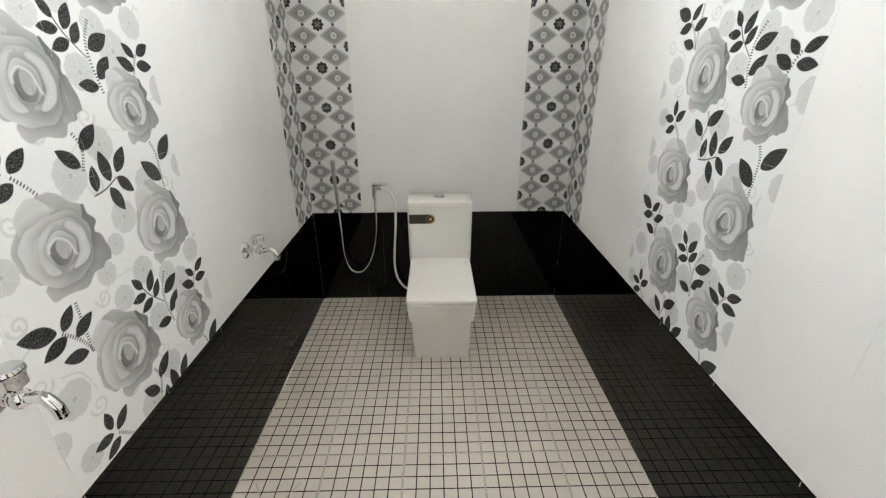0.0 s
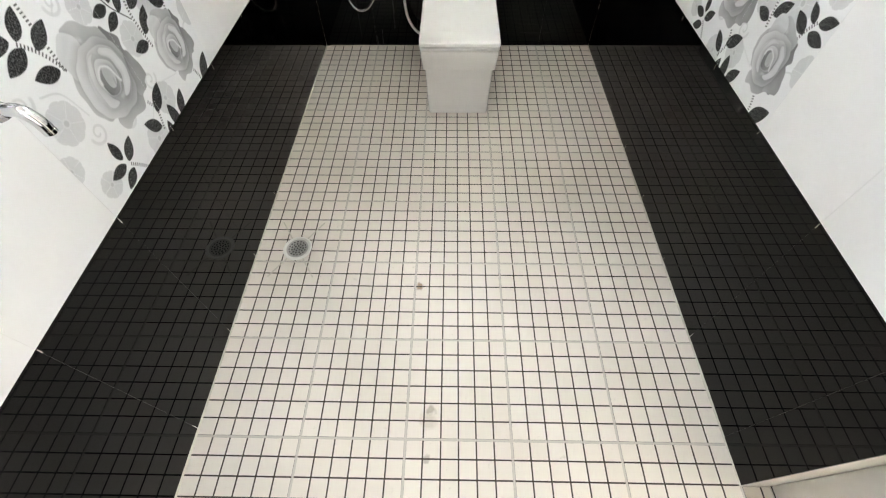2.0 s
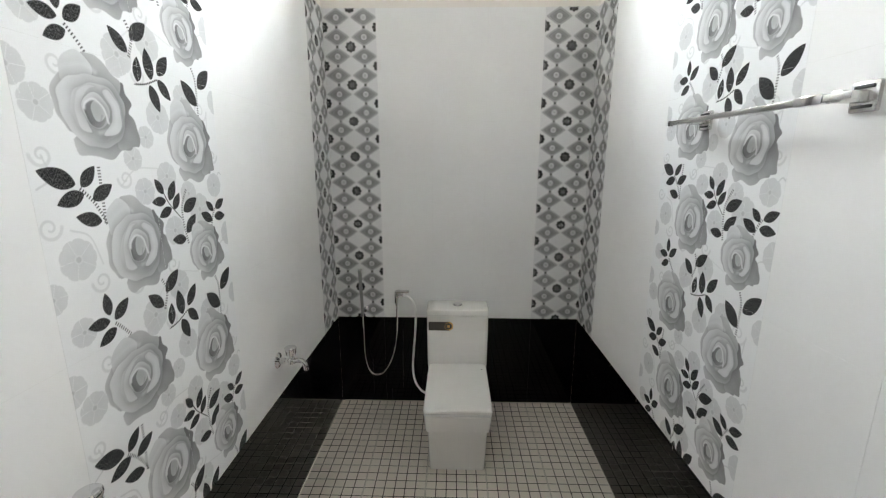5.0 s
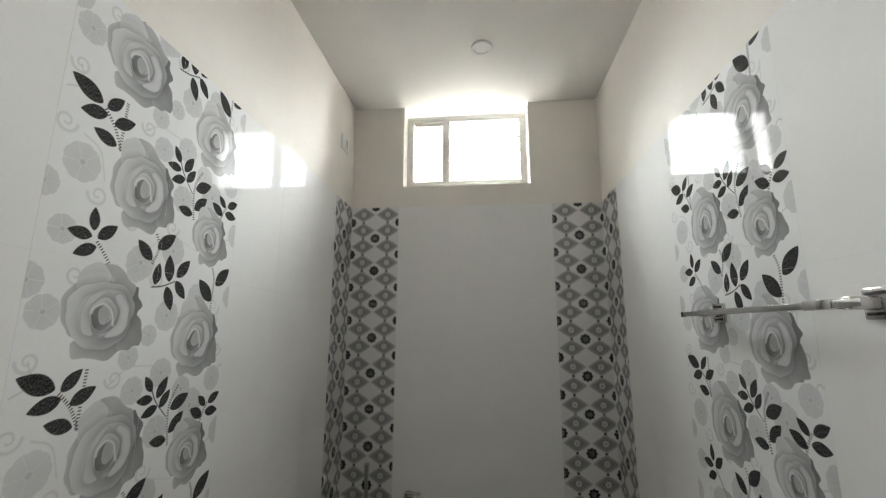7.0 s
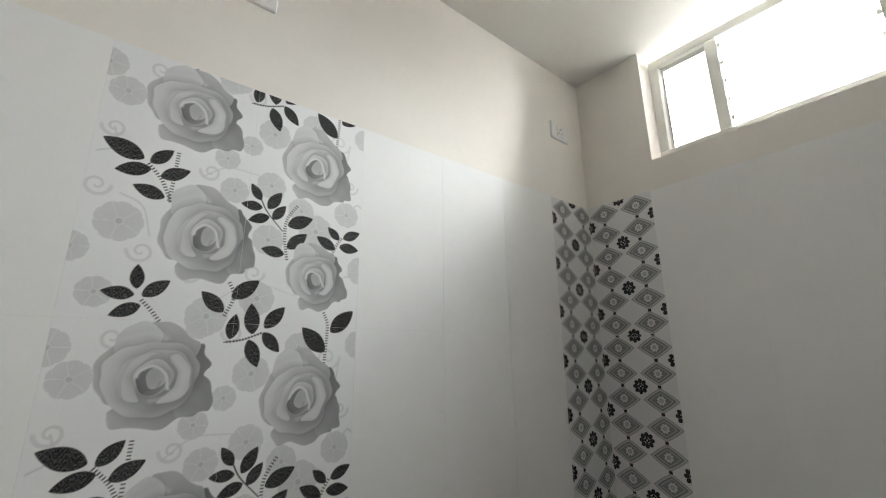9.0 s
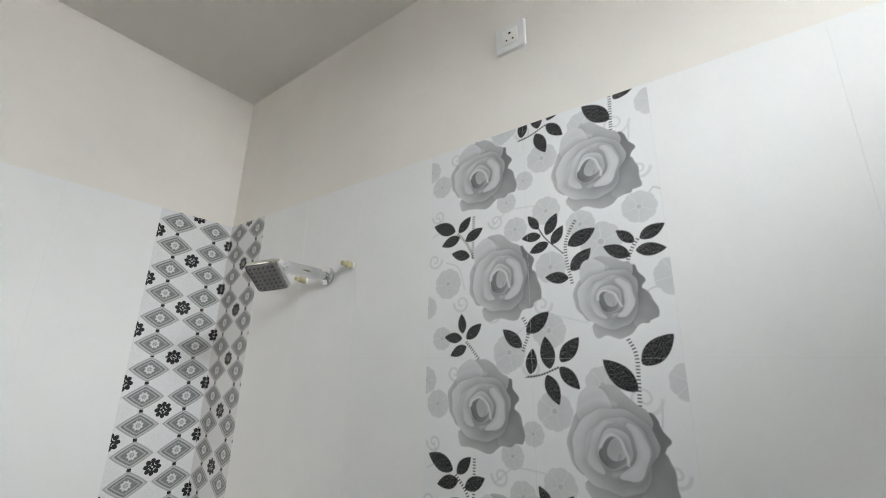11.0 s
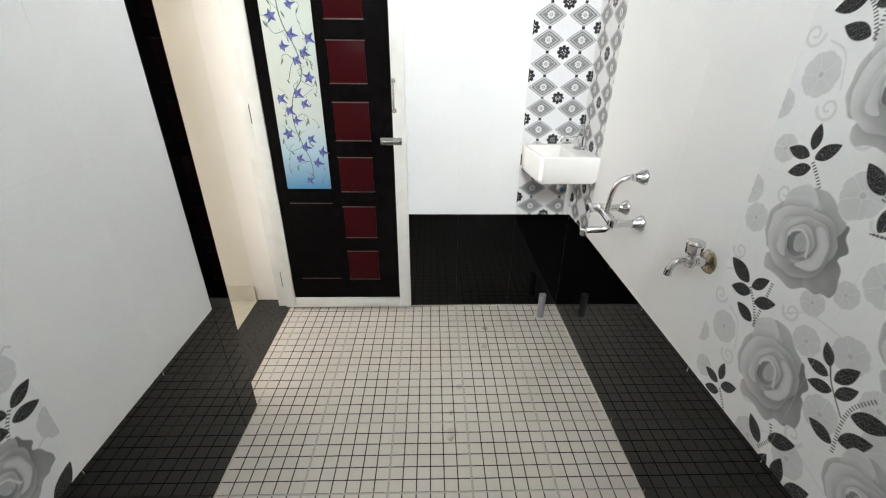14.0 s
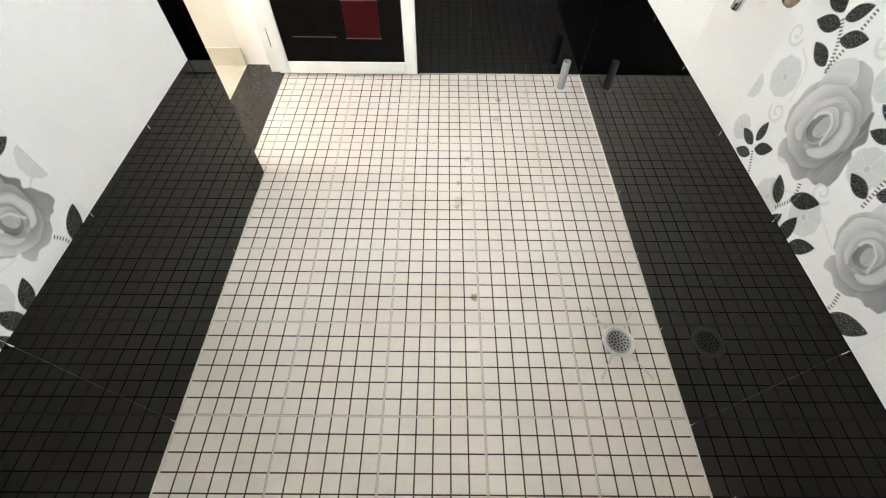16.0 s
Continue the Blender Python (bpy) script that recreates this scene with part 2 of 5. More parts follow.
n = Nodes("rose_printed_tile", 0.0, ior=1.08)
att = n.t.nodes.new("ShaderNodeVertexColor")
att.layer_name = "print"
n.color(n.mix(n.ramp(n.noise(400, 2), [(0.35, 0.0), (0.7, 0.08)]), att.outputs[0], (0.5, 0.5, 0.5)))
M_ROSE = n.bump(n.noise(7, 2), 0.12, 0.0006).mat

# ---- mesh helpers ----


def mesh_of(name, verts, faces, mats, smooth=False, idx=None):
    me = bpy.data.meshes.new(name)
    me.from_pydata([tuple(v) for v in verts], [], faces)
    for m in mats if isinstance(mats, (list, tuple)) else [mats]:
        me.materials.append(m)
    if idx:
        me.polygons.foreach_set("material_index", idx)
    if smooth:
        me.polygons.foreach_set("use_smooth", [True] * len(me.polygons))
    me.update()
    return me


def from_bm(name, bm, mats, smooth=True, angle=35):
    bmesh.ops.recalc_face_normals(bm, faces=bm.faces)
    me = bpy.data.meshes.new(name)
    bm.to_mesh(me)
    bm.free()
    for m in mats if isinstance(mats, (list, tuple)) else [mats]:
        me.materials.append(m)
    if smooth:
        me.polygons.foreach_set("use_smooth", [True] * len(me.polygons))
        me.set_sharp_from_angle(angle=radians(angle))
    return me


def part(name, bm, mat, parent, label="", kind=""):
    ob = new(name, from_bm(name, bm, mat))
    ob.parent = parent
    return tagged(ob, label=label, kind=kind)


def thing(name, x, y, z, label, category, group="", rz=0.0):
    ob = new(name)
    ob.empty_display_size = 0.05
    ob.matrix_world = pose(x, y, z, 0, 0, rz)
    return tagged(ob, label=label, category=category, group=group)


def box(x0, x1, y0, y1, z0, z1, bevel=0.0, bm=None, seg=2):
    bm = bm or bmesh.new()
    got = bmesh.ops.create_cube(bm, size=1)["verts"]
    for v in got:
        v.co = Vector(((x0 + x1) / 2 + v.co.x * (x1 - x0), (y0 + y1) / 2 + v.co.y * (y1 - y0), (z0 + z1) / 2 + v.co.z * (z1 - z0)))
    if bevel:
        edges = {e for v in got for e in v.link_edges}
        bmesh.ops.bevel(bm, geom=list(edges), offset=bevel, segments=seg, affect="EDGES", profile=0.5)
    return bm


def lathe(profile, a, b, seg=28, bm=None):
    """Rings of (radius, way along a to b in metres), turned about the line from a to b."""
    bm = bm or bmesh.new()
    a, b = Vector(a), Vector(b)
    m = Matrix.Translation(a) @ (b - a).to_track_quat("Z", "Y").to_matrix().to_4x4()
    rings = [[bm.verts.new(m @ Vector((r * math.cos(i * math.tau / seg), r * math.sin(i * math.tau / seg), h))) for i in range(seg)] for r, h in profile]
    for p, q in zip(rings, rings[1:]):
        for i in range(seg):
            bm.faces.new((p[i], p[(i + 1) % seg], q[(i + 1) % seg], q[i]))
    bm.faces.new(rings[0][::-1])
    bm.faces.new(rings[-1])
    return bm


def rod(a, b, r, seg=20, bm=None, r2=None):
    l = (Vector(b) - Vector(a)).length
    r2 = r2 or r
    e = min(r * 0.15, l * 0.2)
    return lathe([(r - e, 0), (r, e), (r2, l - e), (r2 - e, l)], a, b, seg, bm)


def smooth_line(points, n=8):
    pts = [Vector(p) for p in points]
    pts = [2 * pts[0] - pts[1]] + pts + [2 * pts[-1] - pts[-2]]
    out = []
    for i in range(1, len(pts) - 2):
        p0, p1, p2, p3 = pts[i - 1:i + 3]
        for k in range(n):
            t = k / n
            out.append(0.5 * ((2 * p1) + (p2 - p0) * t + (2 * p0 - 5 * p1 + 4 * p2 - p3) * t * t + (3 * p1 - p0 - 3 * p2 + p3) * t ** 3))
    return out + [pts[-2]]


def tube(points, r, n=8, seg=12, bm=None, ribbed=0.0):
    """A pipe along smooth points; ribbed: how far alternate rings stand out."""
    bm = bm or bmesh.new()
    pts = smooth_line(points, n)
    rings, up = [], Vector((0.31, 0.17, 0.93)).normalized()
    for i, p in enumerate(pts):
        d = (pts[min(i + 1, len(pts) - 1)] - pts[max(i - 1, 0)]).normalized()
        s = d.cross(up)
        s = s.normalized() if s.length > 1e-4 else Vector((1, 0, 0))
        u = s.cross(d).normalized()
        rr = (r if not isinstance(r, (list, tuple)) else r[0] + (r[1] - r[0]) * i / (len(pts) - 1)) + (ribbed if i % 2 else 0)
        rings.append([bm.verts.new(p + (s * math.cos(k * math.tau / seg) + u * math.sin(k * math.tau / seg)) * rr) for k in range(seg)])
    for p, q in zip(rings, rings[1:]):
        for k in range(seg):
            bm.faces.new((p[k], p[(k + 1) % seg], q[(k + 1) % seg], q[k]))
    bm.faces.new(rings[0][::-1])
    bm.faces.new(rings[-1])
    return bm


def rounded_ring(hw, y0, y1, z, r, seg=4, cx=0.0):
    """Corners of a rounded rectangle, from -hw to hw and from y0 to y1."""
    out = []
    for (sx, sy, a0) in ((hw - r, y1 - r, 0), (-hw + r, y1 - r, 90), (-hw + r, y0 + r, 180), (hw - r, y0 + r, 270)):
        for k in range(seg + 1):
            a = radians(a0 + 90 * k / seg)
            out.append((cx + sx + r * math.cos(a), sy + r * math.sin(a), z))
    return out


def loft(rings, bm=None, caps=True):
    bm = bm or bmesh.new()
    vs = [[bm.verts.new(p) for p in ring] for ring in rings]
    n = len(vs[0])
    for p, q in zip(vs, vs[1:]):
        for i in range(n):
            bm.faces.new((p[i], p[(i + 1) % n], q[(i + 1) % n], q[i]))
    if caps:
        bm.faces.new(vs[0][::-1])
        bm.faces.new(vs[-1])
    return bm


# ---- the shell: planes of the tiles are x = 0, x = WX, y = 0, y = SY ----
WX, SY, H, TOP, WB = 1.5, -2.955, 3.032, 2.366, 0.587
ROW = (TOP - WB) / 3
D = 0.008           # the plaster lies this far behind the face of the tiles
DOOR_Y, DOOR_Z = -2.2, 2.05
OUT = 1.80          # outer face of the door wall


def structure(name, bm, mat, label, category=""):
    ob = new(name, from_bm(name, bm, mat, smooth=False))
    return tagged(ob, label=label, category=category or name.split("_")[0], kind="structure")


structure("wall_west", box(-0.2, -D, SY - 0.25, 0.25, -0.2, H + 0.2), M_PLASTER, "plain painted wall above white tiles", "wall")
bm = box(-0.0 - D, 0.315, D, 0.25, -0.2, H)
box(1.096, WX + D, D, 0.25, -0.2, H, bm=bm)
box(0.315, 1.096, D, 0.25, -0.2, 2.50, bm=bm)
structure("wall_north", bm, M_PLASTER, "off-white painted wall with a small high window", "wall")
structure("wall_south", box(-D, WX + D, SY - 0.25, SY - D, -0.2, H), M_PLASTER, "off-white painted wall above glossy tiles", "wall")
bm = box(WX + D, OUT, DOOR_Y, 0.25, -0.2, H)
box(WX + D, OUT, SY - 0.25, DOOR_Y, DOOR_Z, H, bm=bm)
box(WX + D, OUT, SY - 0.25, -3.03, -0.2, DOOR_Z, bm=bm)
structure("wall_east", bm, M_PLASTER, "off-white wall with a full-height doorway beside the corner", "wall")
structure("ceiling", box(-0.2, OUT, SY - 0.25, 0.25, H, H + 0.2), M_CEIL, "plain pale grey painted ceiling", "ceiling")
structure("floor", box(-D, WX + 0.079, SY - D, D, -0.15, -0.0013), M_GROUT_FLOOR, "grouted bathroom floor under small square tiles", "floor")
structure("threshold", box(WX + 0.080, OUT, -3.029, DOOR_Y + 0.0, -0.10, 0.0, 0.002), M_GRANITE, "dark polished granite door threshold", "threshold")
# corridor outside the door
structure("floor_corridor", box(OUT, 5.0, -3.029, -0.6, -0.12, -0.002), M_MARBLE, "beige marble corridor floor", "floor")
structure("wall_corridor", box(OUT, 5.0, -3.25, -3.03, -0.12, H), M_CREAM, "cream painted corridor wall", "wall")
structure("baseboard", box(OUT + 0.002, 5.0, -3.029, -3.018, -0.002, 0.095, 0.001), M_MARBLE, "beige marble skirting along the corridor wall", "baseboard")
# north wall, end wall and ceiling are unseen, added to enclose the corridor light
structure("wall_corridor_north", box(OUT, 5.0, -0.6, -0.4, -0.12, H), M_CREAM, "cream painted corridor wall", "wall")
# made-up opening that lets sky light into the corridor
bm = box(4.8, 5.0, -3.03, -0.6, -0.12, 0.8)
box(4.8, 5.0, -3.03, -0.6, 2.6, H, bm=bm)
structure("wall_corridor_end", bm, M_CREAM, "added unseen cream wall with a wide opening to the sky", "wall")
structure("ceiling_corridor", box(OUT, 5.0, -3.25, -0.4, H, H + 0.2), M_CEIL, "added unseen pale corridor ceiling", "ceiling")

# ground out of view, added only to bounce light from outside
bm = bmesh.new()
bmesh.ops.create_grid(bm, x_segments=8, y_segments=8, size=2000)
for v in bm.verts:
    v.co.z = -0.6
structure("ground", bm, Nodes("unseen_ground_brown", 0.9, color=(0.22, 0.18, 0.13)).mat, "unseen ground added outside the house", "ground")


# ---- window ----
win = thing("window_1", 0.7055, 0.12, 2.522, "white painted window with a narrow pane beside glass louvres", "window")
win["kind"] = "structure"
wl, wr, w0, w1 = -0.385, 0.385, 0.0, 0.488
bm = box(wl, wr, -0.03, 0.03, w0, w0 + 0.035, 0.002)
box(wl, wr, -0.03, 0.03, w1 - 0.04, w1, 0.002, bm)
for a, b in ((wl, wl + 0.04), (wr - 0.045, wr), (-0.152, -0.108)):
    box(a, b, -0.03, 0.03, w0 + 0.035, w1 - 0.04, 0.002, bm)
part("window_frame", bm, M_FRAME, win)
part("sash", box(wl + 0.042, -0.154, -0.008, 0.008, w1 - 0.06, w1 - 0.042, 0.001, box(wl + 0.042, wl + 0.056, -0.008, 0.008, w0 + 0.037, w1 - 0.061, 0.001)), M_STEEL, win)
part("pane", box(wl + 0.057, -0.154, -0.002, 0.002, w0 + 0.037, w1 - 0.061), M_GLASS, win)
for i in range(5):
    bm = box(-0.1, 0.332, -0.0025, 0.0025, -0.045, 0.045)
    bmesh.ops.rotate(bm, verts=bm.verts, matrix=Euler((radians(38), 0, 0)).to_matrix())
    bmesh.ops.translate(bm, verts=bm.verts, vec=(0, 0.005, w0 + 0.078 + i * 0.083))
    part("louvre", bm, M_LOUVRE, win)
    for sx in (-0.102, 0.334):
        part("clip", box(sx - 0.006, sx + 0.006, -0.02, 0.025, w0 + 0.068 + i * 0.083, w0 + 0.088 + i * 0.083, 0.002), M_FRAME, win)

# bright hazy sky behind the window
n = Nodes("bright_sky")
glow = n.t.nodes.new("ShaderNodeEmission")
glow.inputs[0].default_value, glow.inputs[1].default_value = (0.86, 0.93, 1.0, 1), 3.0
n.put(n.t.nodes["Material Output"].inputs["Surface"], glow.outputs[0])
sky_back = new("backdrop", mesh_of("backdrop", [(-2.3, 1.04, 0.8), (3.7, 1.04, 0.8), (3.7, 1.04, 7.2), (-2.3, 1.04, 7.2)], [(0, 1, 2, 3)], n.mat))
tagged(sky_back, "bright white hazy sky outside the high window", "sky", kind="structure")

# ---- ceiling light ----
cl = thing("ceiling_light", 0.815, -0.548, H, "round white ceiling light fitting, off", "light fitting")
part("ring", lathe([(0.050, 0), (0.055, 0.003), (0.055, 0.010), (0.050, 0.015), (0.040, 0.013), (0.038, 0.008)], (0, 0, 0), (0, 0, -1), 40), M_PVCW, cl)
part("diffuser", lathe([(0.037, 0.0005), (0.037, 0.010), (0.02, 0.012), (0.0001, 0.0125)], (0, 0, 0), (0, 0, -1), 40), Nodes("frosted_plastic", 0.5, color=(0.8, 0.79, 0.76)).mat, cl)
cl2 = thing("ceiling_hook", 0.79, -2.42, H, "small round white ceiling rose", "ceiling fitting")
part("cap", lathe([(0.024, 0), (0.027, 0.003), (0.024, 0.012), (0.01, 0.018), (0.004, 0.019)], (0, 0, 0), (0, 0, -1), 28), M_PVCW, cl2)

# ---- door frame and door ----
fr = thing("door_frame", 1.58, -2.6, 0, "white painted wooden door frame", "door frame")
fr["kind"] = "structure"
part("post", box(0.0, 0.07, DOOR_Y - 2.6 * -1 - 0.06 + 0.0, DOOR_Y + 2.6 - 0.001, 0.0, 2.049, 0.003), M_FRAME, fr)
part("post", box(0.004, 0.07, -3.028 + 2.6, -2.958 + 2.6, 0.0, 2.049, 0.003), M_FRAME, fr)
part("head", box(0.001, 0.069, -2.957 + 2.6, DOOR_Y + 2.6 - 0.062, 1.995, 2.048, 0.003), M_ALU, fr)

DX0, DX1, DZ0, DZ1 = 0.866, 1.587, 0.022, 2.03
DW, DH = DX1 - DX0, DZ1 - DZ0
door = thing("door_1", DX1, -2.947, DZ0, "open door in a white frame with black, dark red and flower-painted panels, folded back on the wall", "door", rz=180)
door["kind"] = "structure"
# local x runs from the hinge towards the free edge; the room lies towards -y
T = -0.030


def dbox(x0, x1, z0, z1, y0, y1, bevel=0.001, bm=None):
    return box(x0, x1, y0, y1, z0, z1, bevel, bm)


bm = dbox(0, 0.056, 0, DH, 0, 0.034, 0.002)
dbox(DW - 0.062, DW, 0, DH, 0, 0.034, 0.002, bm)
dbox(0.0565, DW - 0.0625, 0, 0.062, 0, 0.034, 0.002, bm)
dbox(0.0565, DW - 0.0625, DH - 0.062, DH, 0, 0.034, 0.002, bm)
for v in bm.verts:
    v.co.y = -v.co.y
part("leaf_frame", bm, M_FRAME, door, "white painted metal frame of the door leaf")
part("board", dbox(0.057, DW - 0.063, 0.0625, DH - 0.0625, -0.026, -0.006), M_DOORBLK, door, "glossy black door board")
gx0, gx1, gz0, gz1 = DX1 - 1.472, DX1 - 1.253, 0.741 - DZ0, 1.930 - DZ0
gp = part("painted_pane", dbox(gx0, gx1, 0, gz1 - gz0, -0.030, -0.0262), M_GLASSPIC, door, "pale blue pane painted with violet bellflowers")
gp.location.z = gz0
for k in range(7):
    zt = 1.932 - 0.2585 * k - DZ0
    x0, x1, z0, z1 = DX1 - 1.203, DX1 - 1.038, zt - 0.170, zt
    bm = dbox(x0, x1, z0, z1, -0.0295, -0.0262, 0.0025)
    part("red_panel", bm, M_RED, door, "raised dark red panel")
    bm = bmesh.new()
    for a in ((x0 - 0.004, x1 + 0.004, z1 + 0.001, z1 + 0.005), (x0 - 0.004, x1 + 0.004, z0 - 0.006, z0 - 0.002)):
        dbox(*a, -0.029, -0.0262, 0.001, bm)
    part("bead", bm, Nodes("dark_brown_bead", 0.3, color=(0.10, 0.06, 0.055)).mat if k == 0 else bpy.data.materials["dark_brown_bead"], door)
bm = bmesh.new()
for zz in (0.662 - DZ0, 0.213 - DZ0):
    dbox(gx0, gx1, zz - 0.002, zz + 0.002, -0.0285, -0.0262, 0.0008, bm)
part("panel_moulding", bm, bpy.data.materials["dark_brown_bead"], door)
# latch, handle and hinges
bm = dbox(DX1 - 0.990, DX1 - 0.888, 0.965 - DZ0, 1.0 - DZ0, -0.037, -0.0345, 0.001)
rod((DX1 - 0.985, -0.042, 0.982 - DZ0), (DX1 - 0.895, -0.042, 0.982 - DZ0), 0.006, bm=bm)
rod((DX1 - 0.955, -0.042, 0.982 - DZ0), (DX1 - 0.955, -0.058, 0.972 - DZ0), 0.005, bm=bm)
for xx in (0.975, 0.935, 0.902):
    dbox(DX1 - xx - 0.005, DX1 - xx + 0.005, 0.972 - DZ0, 0.992 - DZ0, -0.0495, -0.037, 0.001, bm)
part("latch", bm, M_STEEL, door, "steel tower bolt")
hx = DX1 - 0.918
bm = tube([(hx, -0.036, 1.255 - DZ0), (hx, -0.06, 1.245 - DZ0), (hx, -0.064, 1.19 - DZ0), (hx, -0.06, 1.135 - DZ0), (hx, -0.036, 1.125 - DZ0)], 0.005)
rod((hx, -0.0345, 1.255 - DZ0), (hx, -0.039, 1.255 - DZ0), 0.011, bm=bm)
rod((hx, -0.0345, 1.125 - DZ0), (hx, -0.039, 1.125 - DZ0), 0.011, bm=bm)
part("door_handle", bm, M_STEEL, door, "small steel pull handle")
for zz in (1.86, 1.08, 0.18):
    part("hinge", rod((-0.006, -0.01, zz - 0.045), (-0.006, -0.01, zz + 0.045), 0.006, bm=box(-0.005, 0.0, -0.03, -0.005, zz - 0.04, zz + 0.04)), M_RUBBER, door)

# the painted spray on the pane: stems, leaves and bell-shaped flowers
PW, PH = gx1 - gx0, gz1 - gz0


def spray(parent):
    rnd = random.Random(4)

    def at(u, v, k=0.0):
        return (gx0 + u * PW, -0.0304 - k, v * PH)

    stems, flowers, buds = bmesh.new(), bmesh.new(), bmesh.new()

    def ribbon(pts, w):
        line = smooth_line([at(*p) for p in pts], 6)
        prev = None
        for i, p in enumerate(line):
            d = (line[min(i + 1, len(line) - 1)] - line[max(i - 1, 0)]).normalized()
            s = Vector((d.z, 0, -d.x)) * w * (1 - 0.4 * i / len(line))
            cur = (stems.verts.new(p + s), stems.verts.new(p - s))
            if prev:
                stems.faces.new((prev[0], cur[0], cur[1], prev[1]))
            prev = cur

    def bell(u, v, a, size, star):
        c = Vector(at(u, v, 0.0003))
        n = 10
        ring = []
        for i in range(n):
            t = i * math.tau / n + a
            r = size * (1.0 if i % 2 == 0 else 0.46)
            if not star:
                r *= 1.0 + 0.55 * math.cos(t - a - math.pi / 2) * (1 if i % 2 == 0 else 0.5)
            ring.append(flowers.verts.new(c + Vector((r * math.cos(t), 0, r * math.sin(t)))))
        mid = flowers.verts.new(c)
        for i in range(n):
            f = flowers.faces.new((mid, ring[i], ring[(i + 1) % n]))
            f.material_index = (i // 2) % 2

    def leaf(u, v, a, size):
        c = Vector(at(u, v, 0.0002))
        d, s = Vector((math.cos(a), 0, math.sin(a))), Vector((-math.sin(a), 0, math.cos(a)))
        vs = [buds.verts.new(c + d * size * q + s * size * w) for q, w in ((-1, 0), (-0.3, 0.26), (0.4, 0.2), (1, 0), (0.4, -0.2), (-0.3, -0.26))]
        buds.faces.new(vs)

    main = [(0.4, 1.0), (0.33, 0.93), (0.38, 0.86), (0.47, 0.80), (0.36, 0.73), (0.36, 0.66), (0.45, 0.60), (0.60, 0.54), (0.66, 0.48), (0.62, 0.43), (0.45, 0.385), (0.36, 0.32), (0.38, 0.25), (0.50, 0.18), (0.62, 0.12), (0.64, 0.05)]
    ribbon(main, 0.0030)
    for k in (0.0, 0.43):
        for p in ([(0.38, 0.86 - k), (0.5, 0.92 - k), (0.66, 0.91 - k), (0.68, 0.88 - k)], [(0.40, 0.80 - k), (0.6, 0.80 - k), (0.85, 0.83 - k)], [(0.37, 0.70 - k), (0.52, 0.735 - k), (0.66, 0.73 - k), (0.69, 0.70 - k)], [(0.37, 0.66 - k), (0.22, 0.69 - k)], [(0.47, 0.80 - k), (0.56, 0.86 - k)]):
            if min(q[1] for q in p) > 0.02:
                ribbon(p, 0.0014)
    for p in ([(0.45, 0.60), (0.22, 0.59), (0.08, 0.63)], [(0.66, 0.48), (0.42, 0.52), (0.3, 0.51), (0.3, 0.49)], [(0.50, 0.18), (0.2, 0.16), (0.08, 0.20)], [(0.62, 0.12), (0.4, 0.11), (0.3, 0.09)], [(0.62, 0.43), (0.85, 0.41), (0.94, 0.44)]):
        ribbon(p, 0.0014)
    for u, v, star in ((0.12, 0.955, 0), (0.47, 0.985, 0), (0.24, 0.91, 0), (0.78, 0.855, 1), (0.48, 0.80, 0), (0.13, 0.78, 0), (0.26, 0.73, 0), (0.2, 0.645, 1), (0.52, 0.585, 0), (0.86, 0.575, 0), (0.73, 0.525, 0), (0.80, 0.44, 1), (0.50, 0.385, 0), (0.14, 0.365, 0), (0.28, 0.32, 0), (0.21, 0.23, 1), (0.52, 0.175, 0), (0.88, 0.155, 0), (0.74, 0.11, 0)):
        bell(u, v, rnd.uniform(-0.4, 0.4) + (0.3 if star else -math.pi / 2), 0.030 if star else 0.027, star)
    for u, v in ((0.55, 0.86), (0.67, 0.89), (0.78, 0.905), (0.68, 0.71), (0.19, 0.69), (0.44, 0.65), (0.3, 0.495), (0.8, 0.49), (0.67, 0.28), (0.2, 0.275), (0.45, 0.235), (0.31, 0.09), (0.92, 0.83), (0.62, 0.06), (0.07, 0.62), (0.93, 0.42), (0.08, 0.2)):
        leaf(u, v, rnd.uniform(1.0, 2.2), 0.016)
    for k in range(46):
        u, v = rnd.uniform(0.1, 0.9), 0.02 + 0.95 * (k + rnd.random()) / 46
        ribbon([(u, v), (u + rnd.uniform(-0.06, 0.06), v + 0.02), (u + rnd.uniform(-0.15, 0.15), v + 0.035)], 0.0011)
        leaf(u, v, rnd.uniform(0.6, 2.5), rnd.uniform(0.008, 0.015))
    for u, v in ((0.30, 0.87), (0.64, 0.77), (0.56, 0.68), (0.34, 0.545), (0.56, 0.50), (0.62, 0.345), (0.40, 0.28), (0.66, 0.21), (0.36, 0.13), (0.52, 0.04)):
        bell(u, v, -math.pi / 2 + rnd.uniform(-0.6, 0.6), 0.024, 0)
    part("painted_stem", stems, M_STEM, parent)
    part("painted_flower", flowers, [M_PETAL, M_PETAL2], parent)
    part("painted_leaf", buds, M_STEM, parent)


spray(gp)

# black edging round the doorway
structure("trim", box(WX - 0.001, WX + 0.0075, DOOR_Y, -2.081, 0.001, TOP - 0.001, 0.0008), M_BLACK, "tall glossy black tile edging beside the doorway", "trim")
structure("trim", box(WX - 0.001, WX + 0.0075, SY + 0.001, SY + 0.028, DOOR_Z + 0.001, TOP - 0.002, 0.0008), M_BLACK, "narrow black tile edging in the corner above the door", "trim")
structure("trim", box(WX - 0.075, WX + 0.006, SY - 0.005, SY + 0.012, DOOR_Z - 0.005, DOOR_Z + 0.010, 0.0008), M_BLACK, "short black edging above the door leaf", "trim")


